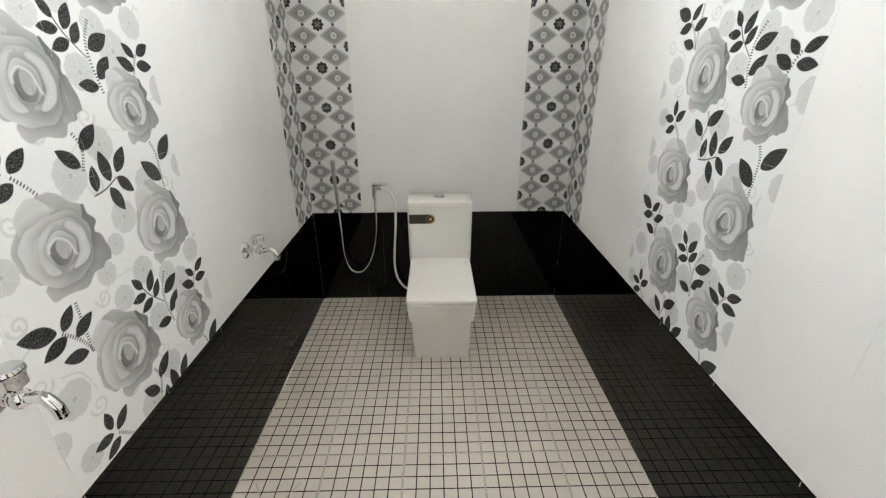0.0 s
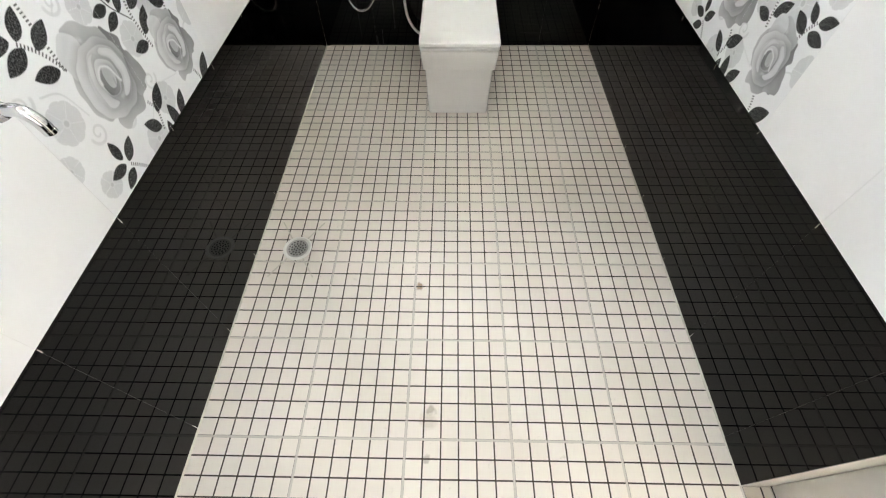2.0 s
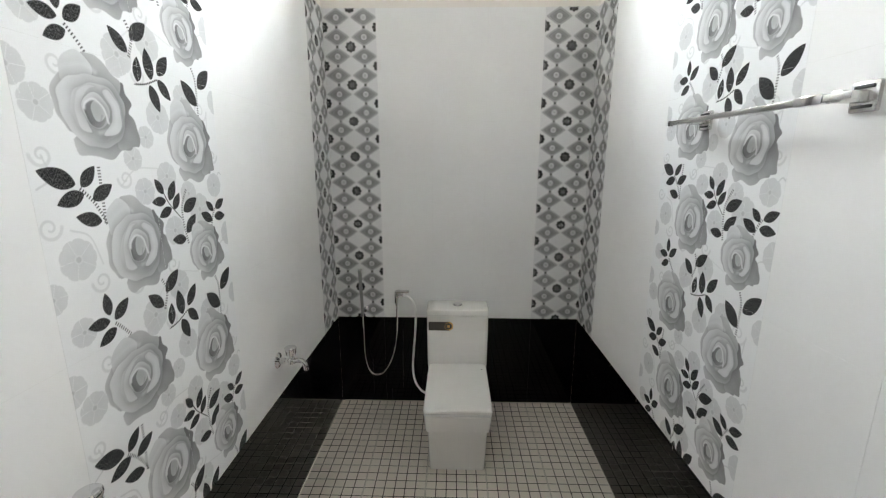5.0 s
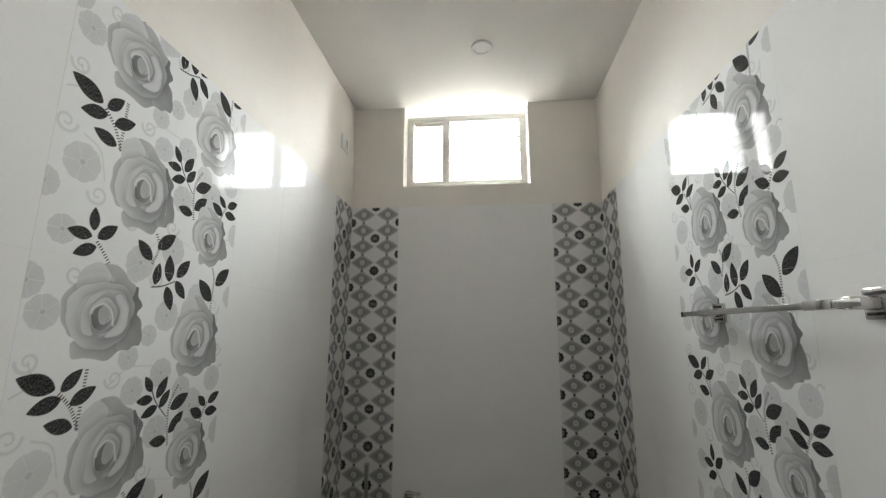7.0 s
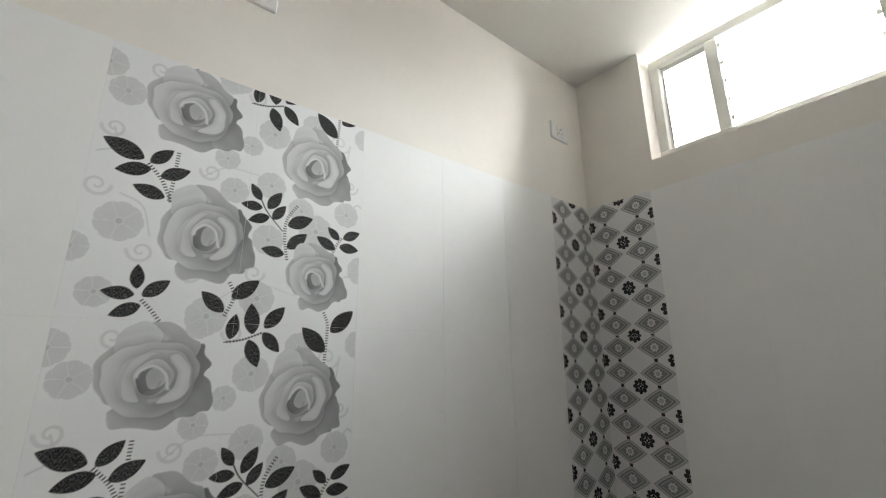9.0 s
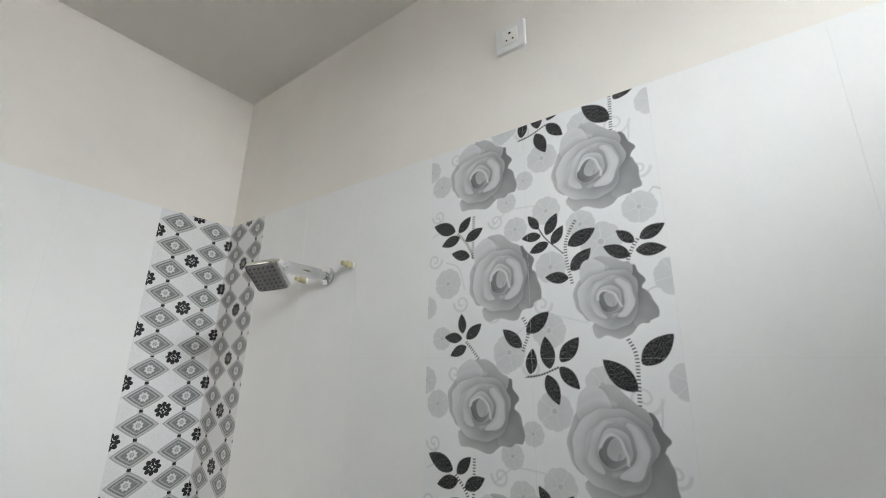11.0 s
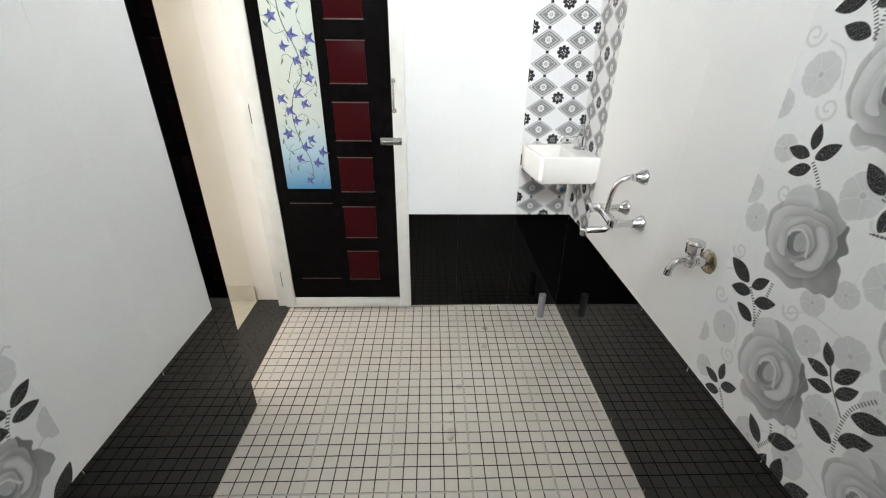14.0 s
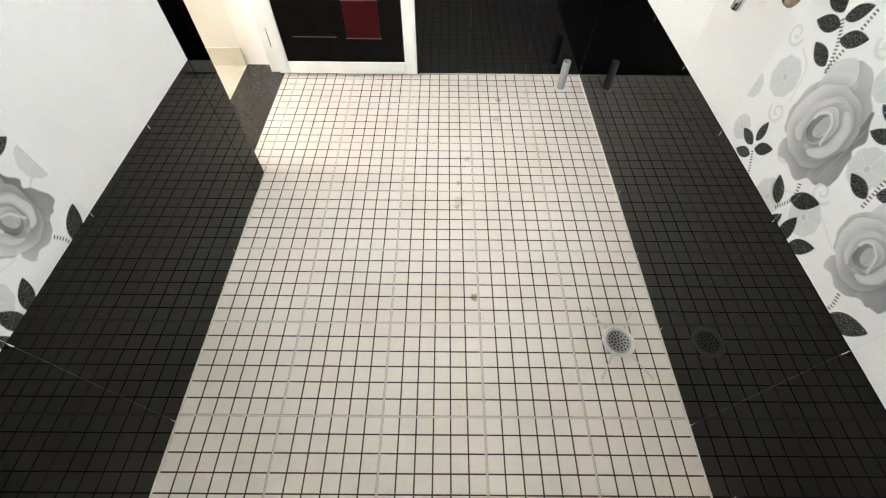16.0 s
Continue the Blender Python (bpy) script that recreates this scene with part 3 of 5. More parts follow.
# ---- toilet ----
def toilet():
    t = thing("toilet", 0.7535, 0, 0, "white one-piece square toilet with its lid closed, against black tiles", "toilet")
    rings = []
    for z, hw, yf, yb, r in ((0.0, 0.139, -0.617, -0.045, 0.012), (0.012, 0.1415, -0.621, -0.042, 0.014), (0.15, 0.146, -0.640, -0.04, 0.014), (0.252, 0.149, -0.655, -0.04, 0.014), (0.258, 0.158, -0.673, -0.04, 0.014), (0.335, 0.163, -0.695, -0.04, 0.014), (0.352, 0.163, -0.697, -0.04, 0.014), (0.358, 0.158, -0.692, -0.045, 0.02)):
        rings.append(rounded_ring(hw, yf, yb, z, r, 5))
    part("body", loft(rings), M_CERAMIC, t)
    rings = []
    for z, g in ((0.3585, 0.004), (0.361, 0.0), (0.371, 0.0), (0.373, 0.003)):
        rings.append(rounded_ring(0.164 - g, -0.703 + g, -0.228, z, 0.016, 5))
    part("seat", loft(rings), M_PVCW, t)
    rings = []
    for z, g in ((0.3745, 0.003), (0.377, 0.0), (0.389, 0.0), (0.3935, 0.004), (0.395, 0.012)):
        ring = rounded_ring(0.166 - g, -0.706 + g, -0.226 - g, z, 0.014, 5)
        rings.append(ring)
    part("lid", loft(rings), M_CERAMIC, t)
    part("bumper", lathe([(0.0035, 0), (0.0035, 0.0012), (0.0001, 0.0016)], (0.138, -0.30, 0.3948), (0.138, -0.30, 1), 12), M_STICK, t)
    part("hinge", rod((-0.10, -0.222, 0.372), (0.10, -0.222, 0.372), 0.007), M_PVCW, t)
    rings = []
    for z, hw, yf in ((0.355, 0.172, -0.215), (0.38, 0.175, -0.214), (0.60, 0.178, -0.210), (0.676, 0.178, -0.208), (0.680, 0.174, -0.205)):
        rings.append(rounded_ring(hw, yf, -0.035, z, 0.018, 5))
    part("tank", loft(rings), M_CERAMIC, t)
    rings = []
    for z, g in ((0.682, 0.003), (0.685, 0.0), (0.708, 0.0), (0.714, 0.003), (0.716, 0.010)):
        rings.append(rounded_ring(0.180 - g, -0.214 + g, -0.033 - g, z, 0.018, 5))
    part("tank_lid", loft(rings), M_CERAMIC, t)
    b = part("flush_button", lathe([(0.030, 0), (0.030, 0.004), (0.028, 0.006), (0.026, 0.006), (0.0255, 0.004)], (0, -0.118, 0.716), (0, -0.118, 1), 36), M_CHROME, t, "round chrome dual flush button")
    for s in (-1, 1):
        bm = bmesh.new()
        low, high = [], []
        for k in range(13):
            a = radians(-90 + 180 * k / 12) if s > 0 else radians(90 + 180 * k / 12)
            for zz, store in ((0.7205, low), (0.7245, high)):
                store.append(bm.verts.new((s * 0.001 + 0.0235 * math.cos(a), -0.118 + 0.0235 * math.sin(a), zz)))
        bm.faces.new(high)
        bm.faces.new(low[::-1])
        for k in range(13):
            bm.faces.new((low[k], low[(k + 1) % 13], high[(k + 1) % 13], high[k]))
        part("half_button", bm, M_CHROME, b)
    s = part("sticker", box(-0.168, -0.050, -0.2135, -0.2118, 0.592, 0.645, 0.0006), M_STICK, t, "dark brown paper band")
    part("medallion", lathe([(0.027, 0), (0.027, 0.0012), (0.021, 0.0016), (0.020, 0.001)], (-0.052, -0.2120, 0.6185), (-0.052, -1, 0.6185), 32), M_GOLD, s)
    part("medallion_centre", lathe([(0.019, 0), (0.019, 0.0022), (0.012, 0.0023)], (-0.052, -0.2122, 0.6185), (-0.052, -1, 0.6185), 32), M_STICK, s)
    part("medallion_mark", box(-0.060, -0.044, -0.2152, -0.2146, 0.610, 0.627, 0.001), M_GOLD, s)
    part("side_label", box(0.1765, 0.1785, -0.20, -0.17, 0.60, 0.63, 0.0004), M_STEEL, t)
    return t


toilet()


# ---- taps ----
def bib_tap(x, y, z, label, flange, reach, rz=90):
    """A wall tap: local -y points into the room."""
    t = thing("wall_tap", x, y, z, label, "tap", "bib taps on the tiled wall", rz)
    part("flange", lathe([(0.031, 0), (0.033, 0.002), (0.030, 0.006), (0.016, 0.010), (0.014, 0.011)], (0, 0.0005, 0), (0, -1, 0), 36), flange, t)
    bm = rod((0, -0.008, 0), (0, -0.035, 0), 0.0125)
    rod((0, -0.034, 0), (0, -reach * 0.66, 0), 0.0115, bm=bm)
    lathe([(0.013, 0), (0.016, 0.006), (0.016, 0.018), (0.012, 0.026)], (0, -reach * 0.50, -0.012), (0, -reach * 0.50, 1), 24, bm)
    part("body", bm, M_CHROME, t)
    part("spout", tube([(0, -reach * 0.55, 0.0), (0, -reach * 0.74, 0.003), (0, -reach * 0.90, -0.002), (0, -reach, -0.018), (0, -reach * 1.02, -0.034)], 0.0100, 6, 16), M_CHROME, t)
    part("spout_ring", rod((0, -reach * 1.02, -0.031), (0, -reach * 1.025, -0.040), 0.0102), M_CHROME, t)
    part("stem", rod((0, -reach * 0.50, 0.012), (0, -reach * 0.50, 0.030), 0.008), M_CHROME, t)
    # faceted knob
    bm = lathe([(0.014, 0), (0.0205, 0.004), (0.0215, 0.024), (0.0235, 0.027), (0.0235, 0.034), (0.021, 0.038), (0.012, 0.040)], (0, -reach * 0.50, 0.024), (0, -reach * 0.48, 1), 16, None)
    part("knob", bm, M_CHROME, t, "faceted chrome knob")
    return t


bib_tap(0, -0.902, 0.746, "chrome wall tap with a faceted knob on white tiles", M_CHROME, 0.115)
bib_tap(0, -1.838, 0.900, "chrome wall tap with a tarnished brown flange beside the rose tiles", M_FLANGE, 0.102)


def cone_flange(p, into, bm=None, r=0.029):
    return lathe([(r, 0), (r, 0.003), (r * 0.86, 0.012), (r * 0.60, 0.026), (r * 0.52, 0.034)], p, into, 32, bm)


def mixer():
    t = thing("wall_mixer", 0, -2.27, 0.855, "chrome wall mixer with conical flanges, bent riser pipe and long spout", "mixer tap")
    for y, z in ((-0.075, 0.005), (0.055, -0.005), (0.008, 0.150)):
        part("flange", cone_flange((0.0005, y, z), (1, y, z)), M_CHROME, t)
    bm = rod((0.03, -0.075, 0.005), (0.085, -0.075, 0.005), 0.013)
    rod((0.03, 0.055, -0.005), (0.10, 0.055, -0.005), 0.013, bm=bm)
    lathe([(0.012, 0), (0.017, 0.004), (0.018, 0.03), (0.015, 0.042), (0.012, 0.046)], (0.078, -0.075, 0.005), (1, -0.075, 0.005), 28, bm)
    rod((0.098, -0.075, 0.002), (0.104, 0.055, -0.004), 0.0165, bm=bm)
    lathe([(0.012, 0), (0.0155, 0.003), (0.0155, 0.026), (0.012, 0.030)], (0.106, 0.055, 0.012), (0.106, 0.055, -1), 28, bm)
    part("body", bm, M_CHROME, t)
    for x, y, z in ((0.064, -0.075, 0.005), (0.078, 0.055, -0.005)):
        part("nut", lathe([(0.013, 0), (0.0165, 0.002), (0.0165, 0.012), (0.013, 0.014)], (x, y, z), (1, y, z), 6), M_CHROME, t)
    k = part("knob", lathe([(0.012, 0), (0.018, 0.003), (0.019, 0.022), (0.015, 0.028), (0.006, 0.029)], (0.124, -0.075, 0.005), (1, -0.075, 0.02), 10), M_CHROME, t)
    part("knob_cap", lathe([(0.0125, 0), (0.0125, 0.003), (0.008, 0.0045)], (0.1525, -0.075, 0.0055), (1, -0.075, 0.02), 20), M_RUBBER, k)
    part("riser", tube([(0.034, 0.008, 0.150), (0.058, 0.007, 0.148), (0.086, 0.003, 0.132), (0.098, -0.003, 0.104), (0.103, -0.009, 0.055), (0.102, -0.013, 0.008)], 0.0095, 8, 16), M_CHROME, t)
    part("riser_nut", lathe([(0.010, 0), (0.013, 0.002), (0.013, 0.012), (0.010, 0.014)], (0.036, 0.008, 0.150), (1, 0.008, 0.150), 6), M_CHROME, t)
    part("spout", tube([(0.106, 0.053, -0.014), (0.125, 0.051, -0.028), (0.15, 0.047, -0.032), (0.180, 0.041, -0.036), (0.192, 0.039, -0.045)], 0.0115, 8, 16), M_CHROME, t)
    part("aerator", lathe([(0.012, 0), (0.0155, 0.004), (0.0155, 0.022), (0.013, 0.026)], (0.196, 0.038, -0.030), (0.196, 0.038, -1), 24), M_CHROME, t)
    return t


mixer()


def shower():
    t = thing("overhead_shower", 0, -2.218, 2.045, "chrome wall arm with a tilted square shower head", "shower")
    part("flange", lathe([(0.030, 0), (0.032, 0.002), (0.030, 0.010), (0.020, 0.014)], (0.0005, 0, 0), (1, 0, 0), 36), M_CHROME, t)
    bm = rod((0.01, 0, 0), (0.044, 0, 0), 0.014)
    box(0.042, 0.205, -0.0165, 0.0165, -0.0165, 0.0165, 0.002, bm)
    part("arm", bm, M_CHROME, t, "square chrome arm")
    part("joint", lathe([(0.010, 0), (0.013, 0.008), (0.013, 0.02), (0.010, 0.03)], (0.205, 0, -0.004), (0.216, 0, -0.030), 20), M_CHROME, t)
    h = new("head")
    h.empty_display_size = 0.02
    h.parent = t
    h.matrix_local = pose(0.222, 0.0, -0.036, 8, -38, 20)
    bpy.context.view_layer.update()
    s = 0.052
    rings = [rounded_ring(a, -a, a, z, min(a * 0.3, 0.012), 4) for a, z in ((0.016, 0.012), (s * 0.7, 0.006), (s, 0.002), (s, -0.010), (s - 0.002, -0.012))]
    part("shell", loft(rings), M_CHROME, h)
    rings = [rounded_ring(s - 0.007, -s + 0.007, s - 0.007, z, 0.006, 4) for z in (-0.0122, -0.0135)]
    f = part("face", loft(rings), M_FACE, h, "dark face plate with black nozzles")
    bm = bmesh.new()
    for i in range(6):
        for j in range(6):
            x, y = (i - 2.5) * 0.0145, (j - 2.5) * 0.0145
            lathe([(0.0035, 0), (0.0028, 0.003)], (x, y, -0.0135), (x, y, -1), 8, bm)
    part("nozzles", bm, M_NOZZLE, h, kind="stuff")
    return t


shower()

for y, z in ((-2.104, 2.070), (-2.345, 2.046)):
    t = thing("pipe_plug", 0, y, z, "yellowed plastic plug in a capped pipe end beside the shower arm", "pipe plug", "plugs beside the shower arm")
    part("collar", lathe([(0.014, 0), (0.0145, 0.003), (0.013, 0.006)], (0.0005, 0, 0), (1, 0, 0), 20), M_PVCW, t)
    part("plug", lathe([(0.0115, 0), (0.0115, 0.018), (0.008, 0.022), (0.008, 0.036), (0.006, 0.038)], (0.006, 0, 0), (1, 0, 0), 12), M_YEL, t)


# ---- hand spray beside the toilet ----
def hand_spray():
    t = thing("hand_spray", 0.168, 0, 0.645, "slim grey hand spray hanging on a hook with a chrome hose", "bidet spray")
    part("hook", lathe([(0.016, 0), (0.017, 0.002), (0.014, 0.006), (0.007, 0.010), (0.007, 0.022), (0.010, 0.024), (0.010, 0.032)], (0.012, -0.0005, -0.005), (0.012, -1, -0.005), 24), M_CHROME, t)
    part("handle", tube([(-0.004, -0.036, -0.03), (-0.006, -0.036, 0.06), (-0.010, -0.034, 0.15), (-0.012, -0.030, 0.225), (-0.012, -0.022, 0.262)], (0.0085, 0.0125), 6, 16), M_ALUDARK, t, "dull grey handle")
    part("nozzle", lathe([(0.009, 0), (0.014, 0.006), (0.014, 0.012), (0.011, 0.014)], (-0.012, -0.022, 0.250), (-0.012, -0.3, 0.235), 20), M_CHROME, t)
    pts = [(-0.004, -0.036, -0.03), (-0.002, -0.04, -0.14), (0.004, -0.05, -0.30), (0.030, -0.055, -0.395), (0.078, -0.055, -0.425), (0.13, -0.055, -0.395), (0.178, -0.05, -0.30), (0.206, -0.045, -0.16), (0.212, -0.042, -0.02), (0.212, -0.042, 0.045)]
    part("hose", tube(pts, 0.0062, 22, 10, ribbed=0.0009), M_CHROME, t, "ribbed chrome hose")
    return t


hand_spray()


def angle_valve():
    t = thing("angle_valve", 0.386, 0, 0.745, "chrome two-way angle valve with a white hose to the toilet", "valve")
    part("flange", lathe([(0.024, 0), (0.025, 0.002), (0.020, 0.008), (0.011, 0.012)], (0, -0.0005, 0), (0, -1, 0), 28), M_CHROME, t)
    bm = rod((0, -0.008, 0), (0, -0.055, 0), 0.014)
    rod((-0.008, -0.042, 0.012), (-0.008, -0.042, -0.05), 0.0115, bm=bm)
    rod((0, -0.042, 0.0), (0.035, -0.042, 0.0), 0.0085, bm=bm)
    part("body", bm, M_CHROME, t)
    part("lever", box(-0.014, 0.072, -0.072, -0.046, 0.022, 0.036, 0.005, rod((0.0, -0.058, 0.0), (0.0, -0.058, 0.026), 0.009)), M_STEEL, t)
    part("hose_end", rod((-0.008, -0.042, -0.03), (-0.006, -0.042, -0.065), 0.0085), M_CHROME, t)
    part("hose", tube([(0.035, -0.042, 0.0), (0.065, -0.05, -0.006), (0.095, -0.06, -0.035), (0.110, -0.06, -0.10), (0.108, -0.06, -0.22), (0.096, -0.06, -0.36), (0.090, -0.06, -0.47), (0.102, -0.06, -0.56), (0.138, -0.06, -0.625), (0.19, -0.07, -0.655)], 0.0068, 10, 12), M_PVCW, t, "white supply hose")
    return t


angle_valve()


# ---- basin in the corner ----
def basin():
    t = thing("wash_basin", 0, SY, 0.843, "small white corner wash basin on lozenge-patterned tiles", "wash basin")
    # outline: against both walls, with a slanting outer corner
    def outline(g, z):
        pts = [(0.0006 + g, 0.0006 + g), (0.290 - g, 0.0006 + g), (0.293 - g, 0.02 + g), (0.294 - g, 0.085), (0.290 - g, 0.110), (0.266 - g * 0.7, 0.278 - g), (0.252 - g, 0.291 - g), (0.003 + g, 0.291 - g), (0.0006 + g, 0.288 - g)]
        return [(x, y, z) for x, y in pts]

    inner = [(0.105, 0.030), (0.262, 0.030), (0.274, 0.042), (0.275, 0.085), (0.273, 0.11), (0.252, 0.250), (0.242, 0.265), (0.115, 0.265), (0.100, 0.252)]
    cx, cy = 0.185, 0.14
    rings = [outline(0.03, 0.0), outline(0.012, 0.004), outline(0.002, 0.02), outline(0.0, 0.114), outline(0.002, 0.122), outline(0.006, 0.125)]
    rings.append([(x, y, 0.125) for x, y in inner])
    for k, z in ((0.985, 0.12), (0.95, 0.09), (0.86, 0.035), (0.5, 0.022), (0.1, 0.02)):
        rings.append([(cx + (x - cx) * k, cy + (y - cy) * k, z) for x, y in inner])
    part("bowl", loft(rings), M_CERAMIC, t)
    part("waste", lathe([(0.018, 0), (0.018, 0.002), (0.012, 0.003), (0.011, 0.001)], (cx, cy, 0.0195), (cx, cy, 1), 24), M_CHROME, t)
    f = new("pillar_tap")
    f.empty_display_size = 0.02
    f.parent = t
    f.matrix_local = pose(0.048, 0.125, 0.125)
    bpy.context.view_layer.update()
    bm = lathe([(0.028, 0), (0.030, 0.003), (0.025, 0.009), (0.017, 0.015), (0.016, 0.055), (0.018, 0.058), (0.018, 0.068), (0.010, 0.072)], (0, 0, 0.0), (0, 0, 1), 28)
    part("tap_body", bm, M_CHROME, f)
    part("tap_spout", tube([(0.005, 0.000, 0.050), (0.05, -0.004, 0.056), (0.085, -0.006, 0.054), (0.094, -0.007, 0.034)], 0.0095, 8, 14), M_CHROME, f)
    part("tap_lever", box(-0.010, 0.010, -0.014, 0.022, 0.072, 0.112, 0.004), M_CHROME, f)
    # waste and supply below
    part("waste_pipe", tube([(0.085, 0.18, 0.004), (0.080, 0.175, -0.05), (0.066, 0.13, -0.10), (0.054, 0.09, -0.16), (0.048, 0.07, -0.22)], 0.013, 8, 14), M_PVCW, t, "white flexible waste pipe")
    part("supply_hose", tube([(0.07, 0.06, 0.004), (0.062, 0.07, -0.06), (0.045, 0.07, -0.10), (0.035, 0.045, -0.12), (0.04, 0.02, -0.10)], 0.006, 8, 12, ribbed=0.0006), M_STEEL, t)
    bm = lathe([(0.02, 0), (0.02, 0.003), (0.010, 0.008), (0.010, 0.04)], (0.075, 0.003, -0.10), (0.075, 1, -0.10), 20)
    rod((0.075, 0.035, -0.115), (0.075, 0.035, -0.07), 0.009, bm=bm)
    part("stop_valve", bm, M_CHROME, t)
    part("valve_grip", lathe([(0.010, 0), (0.014, 0.003), (0.014, 0.014), (0.01, 0.017)], (0.075, 0.043, -0.10), (0.075, 1, -0.10), 8), M_BLUE, t, "blue plastic grip")
    return t


basin()

pst = thing("pipe_stub", 0.120, -2.838, 0, "short open grey plastic waste pipe standing on the floor", "pipe")
part("pipe", lathe([(0.0175, 0.0), (0.0195, 0.0005), (0.0195, 0.149), (0.0175, 0.150), (0.0168, 0.149), (0.0168, 0.05)], (0, 0, 0.0), (0, 0, 1), 28), M_PVCG, pst)
part("cement_ring", lathe([(0.034, 0.0), (0.030, 0.002), (0.0205, 0.005)], (0, 0, 0.0), (0, 0, 1), 20), M_GROUT, pst)


# ---- cement left along the foot of the walls ----
def cement_edge(p, q, side):
    rnd = random.Random(int(abs(p[0] * 7 + p[1] * 13) * 10))
    p, q, side = Vector((*p, 0)), Vector((*q, 0)), Vector((*side, 0))
    n = int((q - p).length / 0.02)
    verts, faces = [], []
    for i in range(n + 1):
        a = p + (q - p) * i / n
        w = 0.0025 + 0.0035 * max(0, noise.noise((a.x * 9, a.y * 9, 2)) + 0.3) + rnd.uniform(0, 0.0012)
        verts += [a + Vector((0, 0, 0.0035 + w * 0.3)) + side * 0.0002, a + side * w * 0.6 + Vector((0, 0, 0.0025)), a + side * w + Vector((0, 0, 0.0001))]
        if i:
            k = 3 * i
            faces += [(k - 3, k, k + 1, k - 2), (k - 2, k + 1, k + 2, k - 1)]
    ob = new("cement_edge", mesh_of("cement_edge", verts, faces, M_CEMENT))
    tagged(ob, "thin uneven cement line along the foot of the wall", "cement", kind="structure")


M_CEMENT = Nodes("pale_cement_smear", 0.9, color=(0.58, 0.54, 0.46)).mat
cement_edge((0, SY), (0, 0), (1, 0))
cement_edge((WX, 0), (WX, DOOR_Y), (-1, 0))
cement_edge((0, SY), (0.86, SY), (0, 1))
cement_edge((0.02, 0), (WX, 0), (0, -1))


def joint_smears(x, side, joints):
    """Short dabs of cement at the ends of the joints between the black tiles."""
    rnd = random.Random(int(x * 10) + 3)
    bm = bmesh.new()
    for y in joints:
        for z0, z1 in ((0.004, rnd.uniform(0.016, 0.04)), (WB - rnd.uniform(0.008, 0.022), WB - 0.001)):
            w = rnd.uniform(0.0008, 0.0016)
            p = y + rnd.uniform(-0.001, 0.001)
            vs = [bm.verts.new((x + side * 0.0006, q, z)) for q, z in ((p - w, z0), (p + w * 0.6, z0), (p + w, (z0 + z1) / 2), (p + w * 0.4, z1), (p - w * 0.5, z1))]
            bm.faces.new(vs)
    ob = new("joint_smear", from_bm("joint_smear", bm, M_CEMENT, smooth=False))
    tagged(ob, "short pale cement dabs on the joints of the black tiles", "cement", kind="structure")


joint_smears(0, 1, [SY + 0.275 + 0.3 * k for k in range(9)])
joint_smears(WX, -1, [-0.28 - 0.3 * k for k in range(6)])


# ---- dried water marks on the black tiles ----
def water_mark(x, z0, z1, w):
    rnd = random.Random(int(x * 1000))
    verts, faces, q = [], [], x
    n = int((z1 - z0) / 0.008)
    for i in range(n + 1):
        q += rnd.uniform(-0.0012, 0.0012)
        h = w * rnd.uniform(0.3, 1.0)
        verts += [(q - h, -0.0003, z0 + 0.008 * i), (q + h, -0.0003, z0 + 0.008 * i)]
        if i:
            faces.append((2 * i - 2, 2 * i - 1, 2 * i + 1, 2 * i))
    ob = new("water_mark", mesh_of("water_mark", verts, faces, M_MARK))
    tagged(ob, "thin pale dried water run on the black tiles", "water mark", kind="structure")


M_MARK = Nodes("dried_water_film", 0.5, color=(0.05, 0.05, 0.052)).mat
for x, z0, z1, w in ((0.405, 0.10, 0.50, 0.0012), (0.412, 0.18, 0.36, 0.0010), (0.215, 0.05, 0.30, 0.0008), (0.33, 0.005, 0.10, 0.0015), (0.30, 0.005, 0.06, 0.0022), (0.53, 0.02, 0.16, 0.0008)):
    water_mark(x, z0, z1, w)


# ---- floor drain ----
M_DRAIN = Nodes("worn_steel", 0.3, 0.9, (0.58, 0.56, 0.53)).mat


M_RIM = Nodes("bright_worn_steel", 0.3, 0.75, (0.86, 0.84, 0.80)).mat


def drain():
    t = thing("floor_drain", 0.147, -1.440, 0, "round perforated steel floor drain", "floor drain")
    part("gap", lathe([(0.0445, 0.0), (0.0445, 0.0009), (0.039, 0.0009)], (0, 0, 0), (0, 0, 1), 40), M_HOLE, t)
    part("rim", lathe([(0.053, 0.0), (0.054, 0.0015), (0.051, 0.0042), (0.047, 0.0038), (0.0445, 0.0012)], (0, 0, 0), (0, 0, 1), 44), M_RIM, t)
    part("grate", lathe([(0.0405, 0.0010), (0.0400, 0.0030), (0.036, 0.0026), (0.03, 0.0016), (0.012, 0.0012), (0.0001, 0.0012)], (0, 0, 0), (0, 0, 1), 40), M_DRAIN, t)
    bm = bmesh.new()
    for r, n in ((0.0, 1), (0.011, 6), (0.021, 11), (0.031, 16)):
        for i in range(n):
            a = i * math.tau / n + r * 30
            x, y = r * math.cos(a), r * math.sin(a)
            lathe([(0.0033, 0), (0.0033, 0.0007), (0.0001, 0.0007)], (x, y, 0.0014 if r > 0.025 else 0.0010), (x, y, 1), 8, bm)
    part("holes", bm, M_HOLE, t, kind="stuff")
    for a in (-135, -45, 45, 135):
        p = box(0.055, 0.150, -0.0022, 0.0022, 0.0, 0.0012)
        bmesh.ops.rotate(p, verts=p.verts, matrix=Euler((0, 0, radians(a + 12 * (1 if a in (45, -135) else -1)))).to_matrix())
        part("cut_line", p, M_CEMENT, t)
    return t


drain()


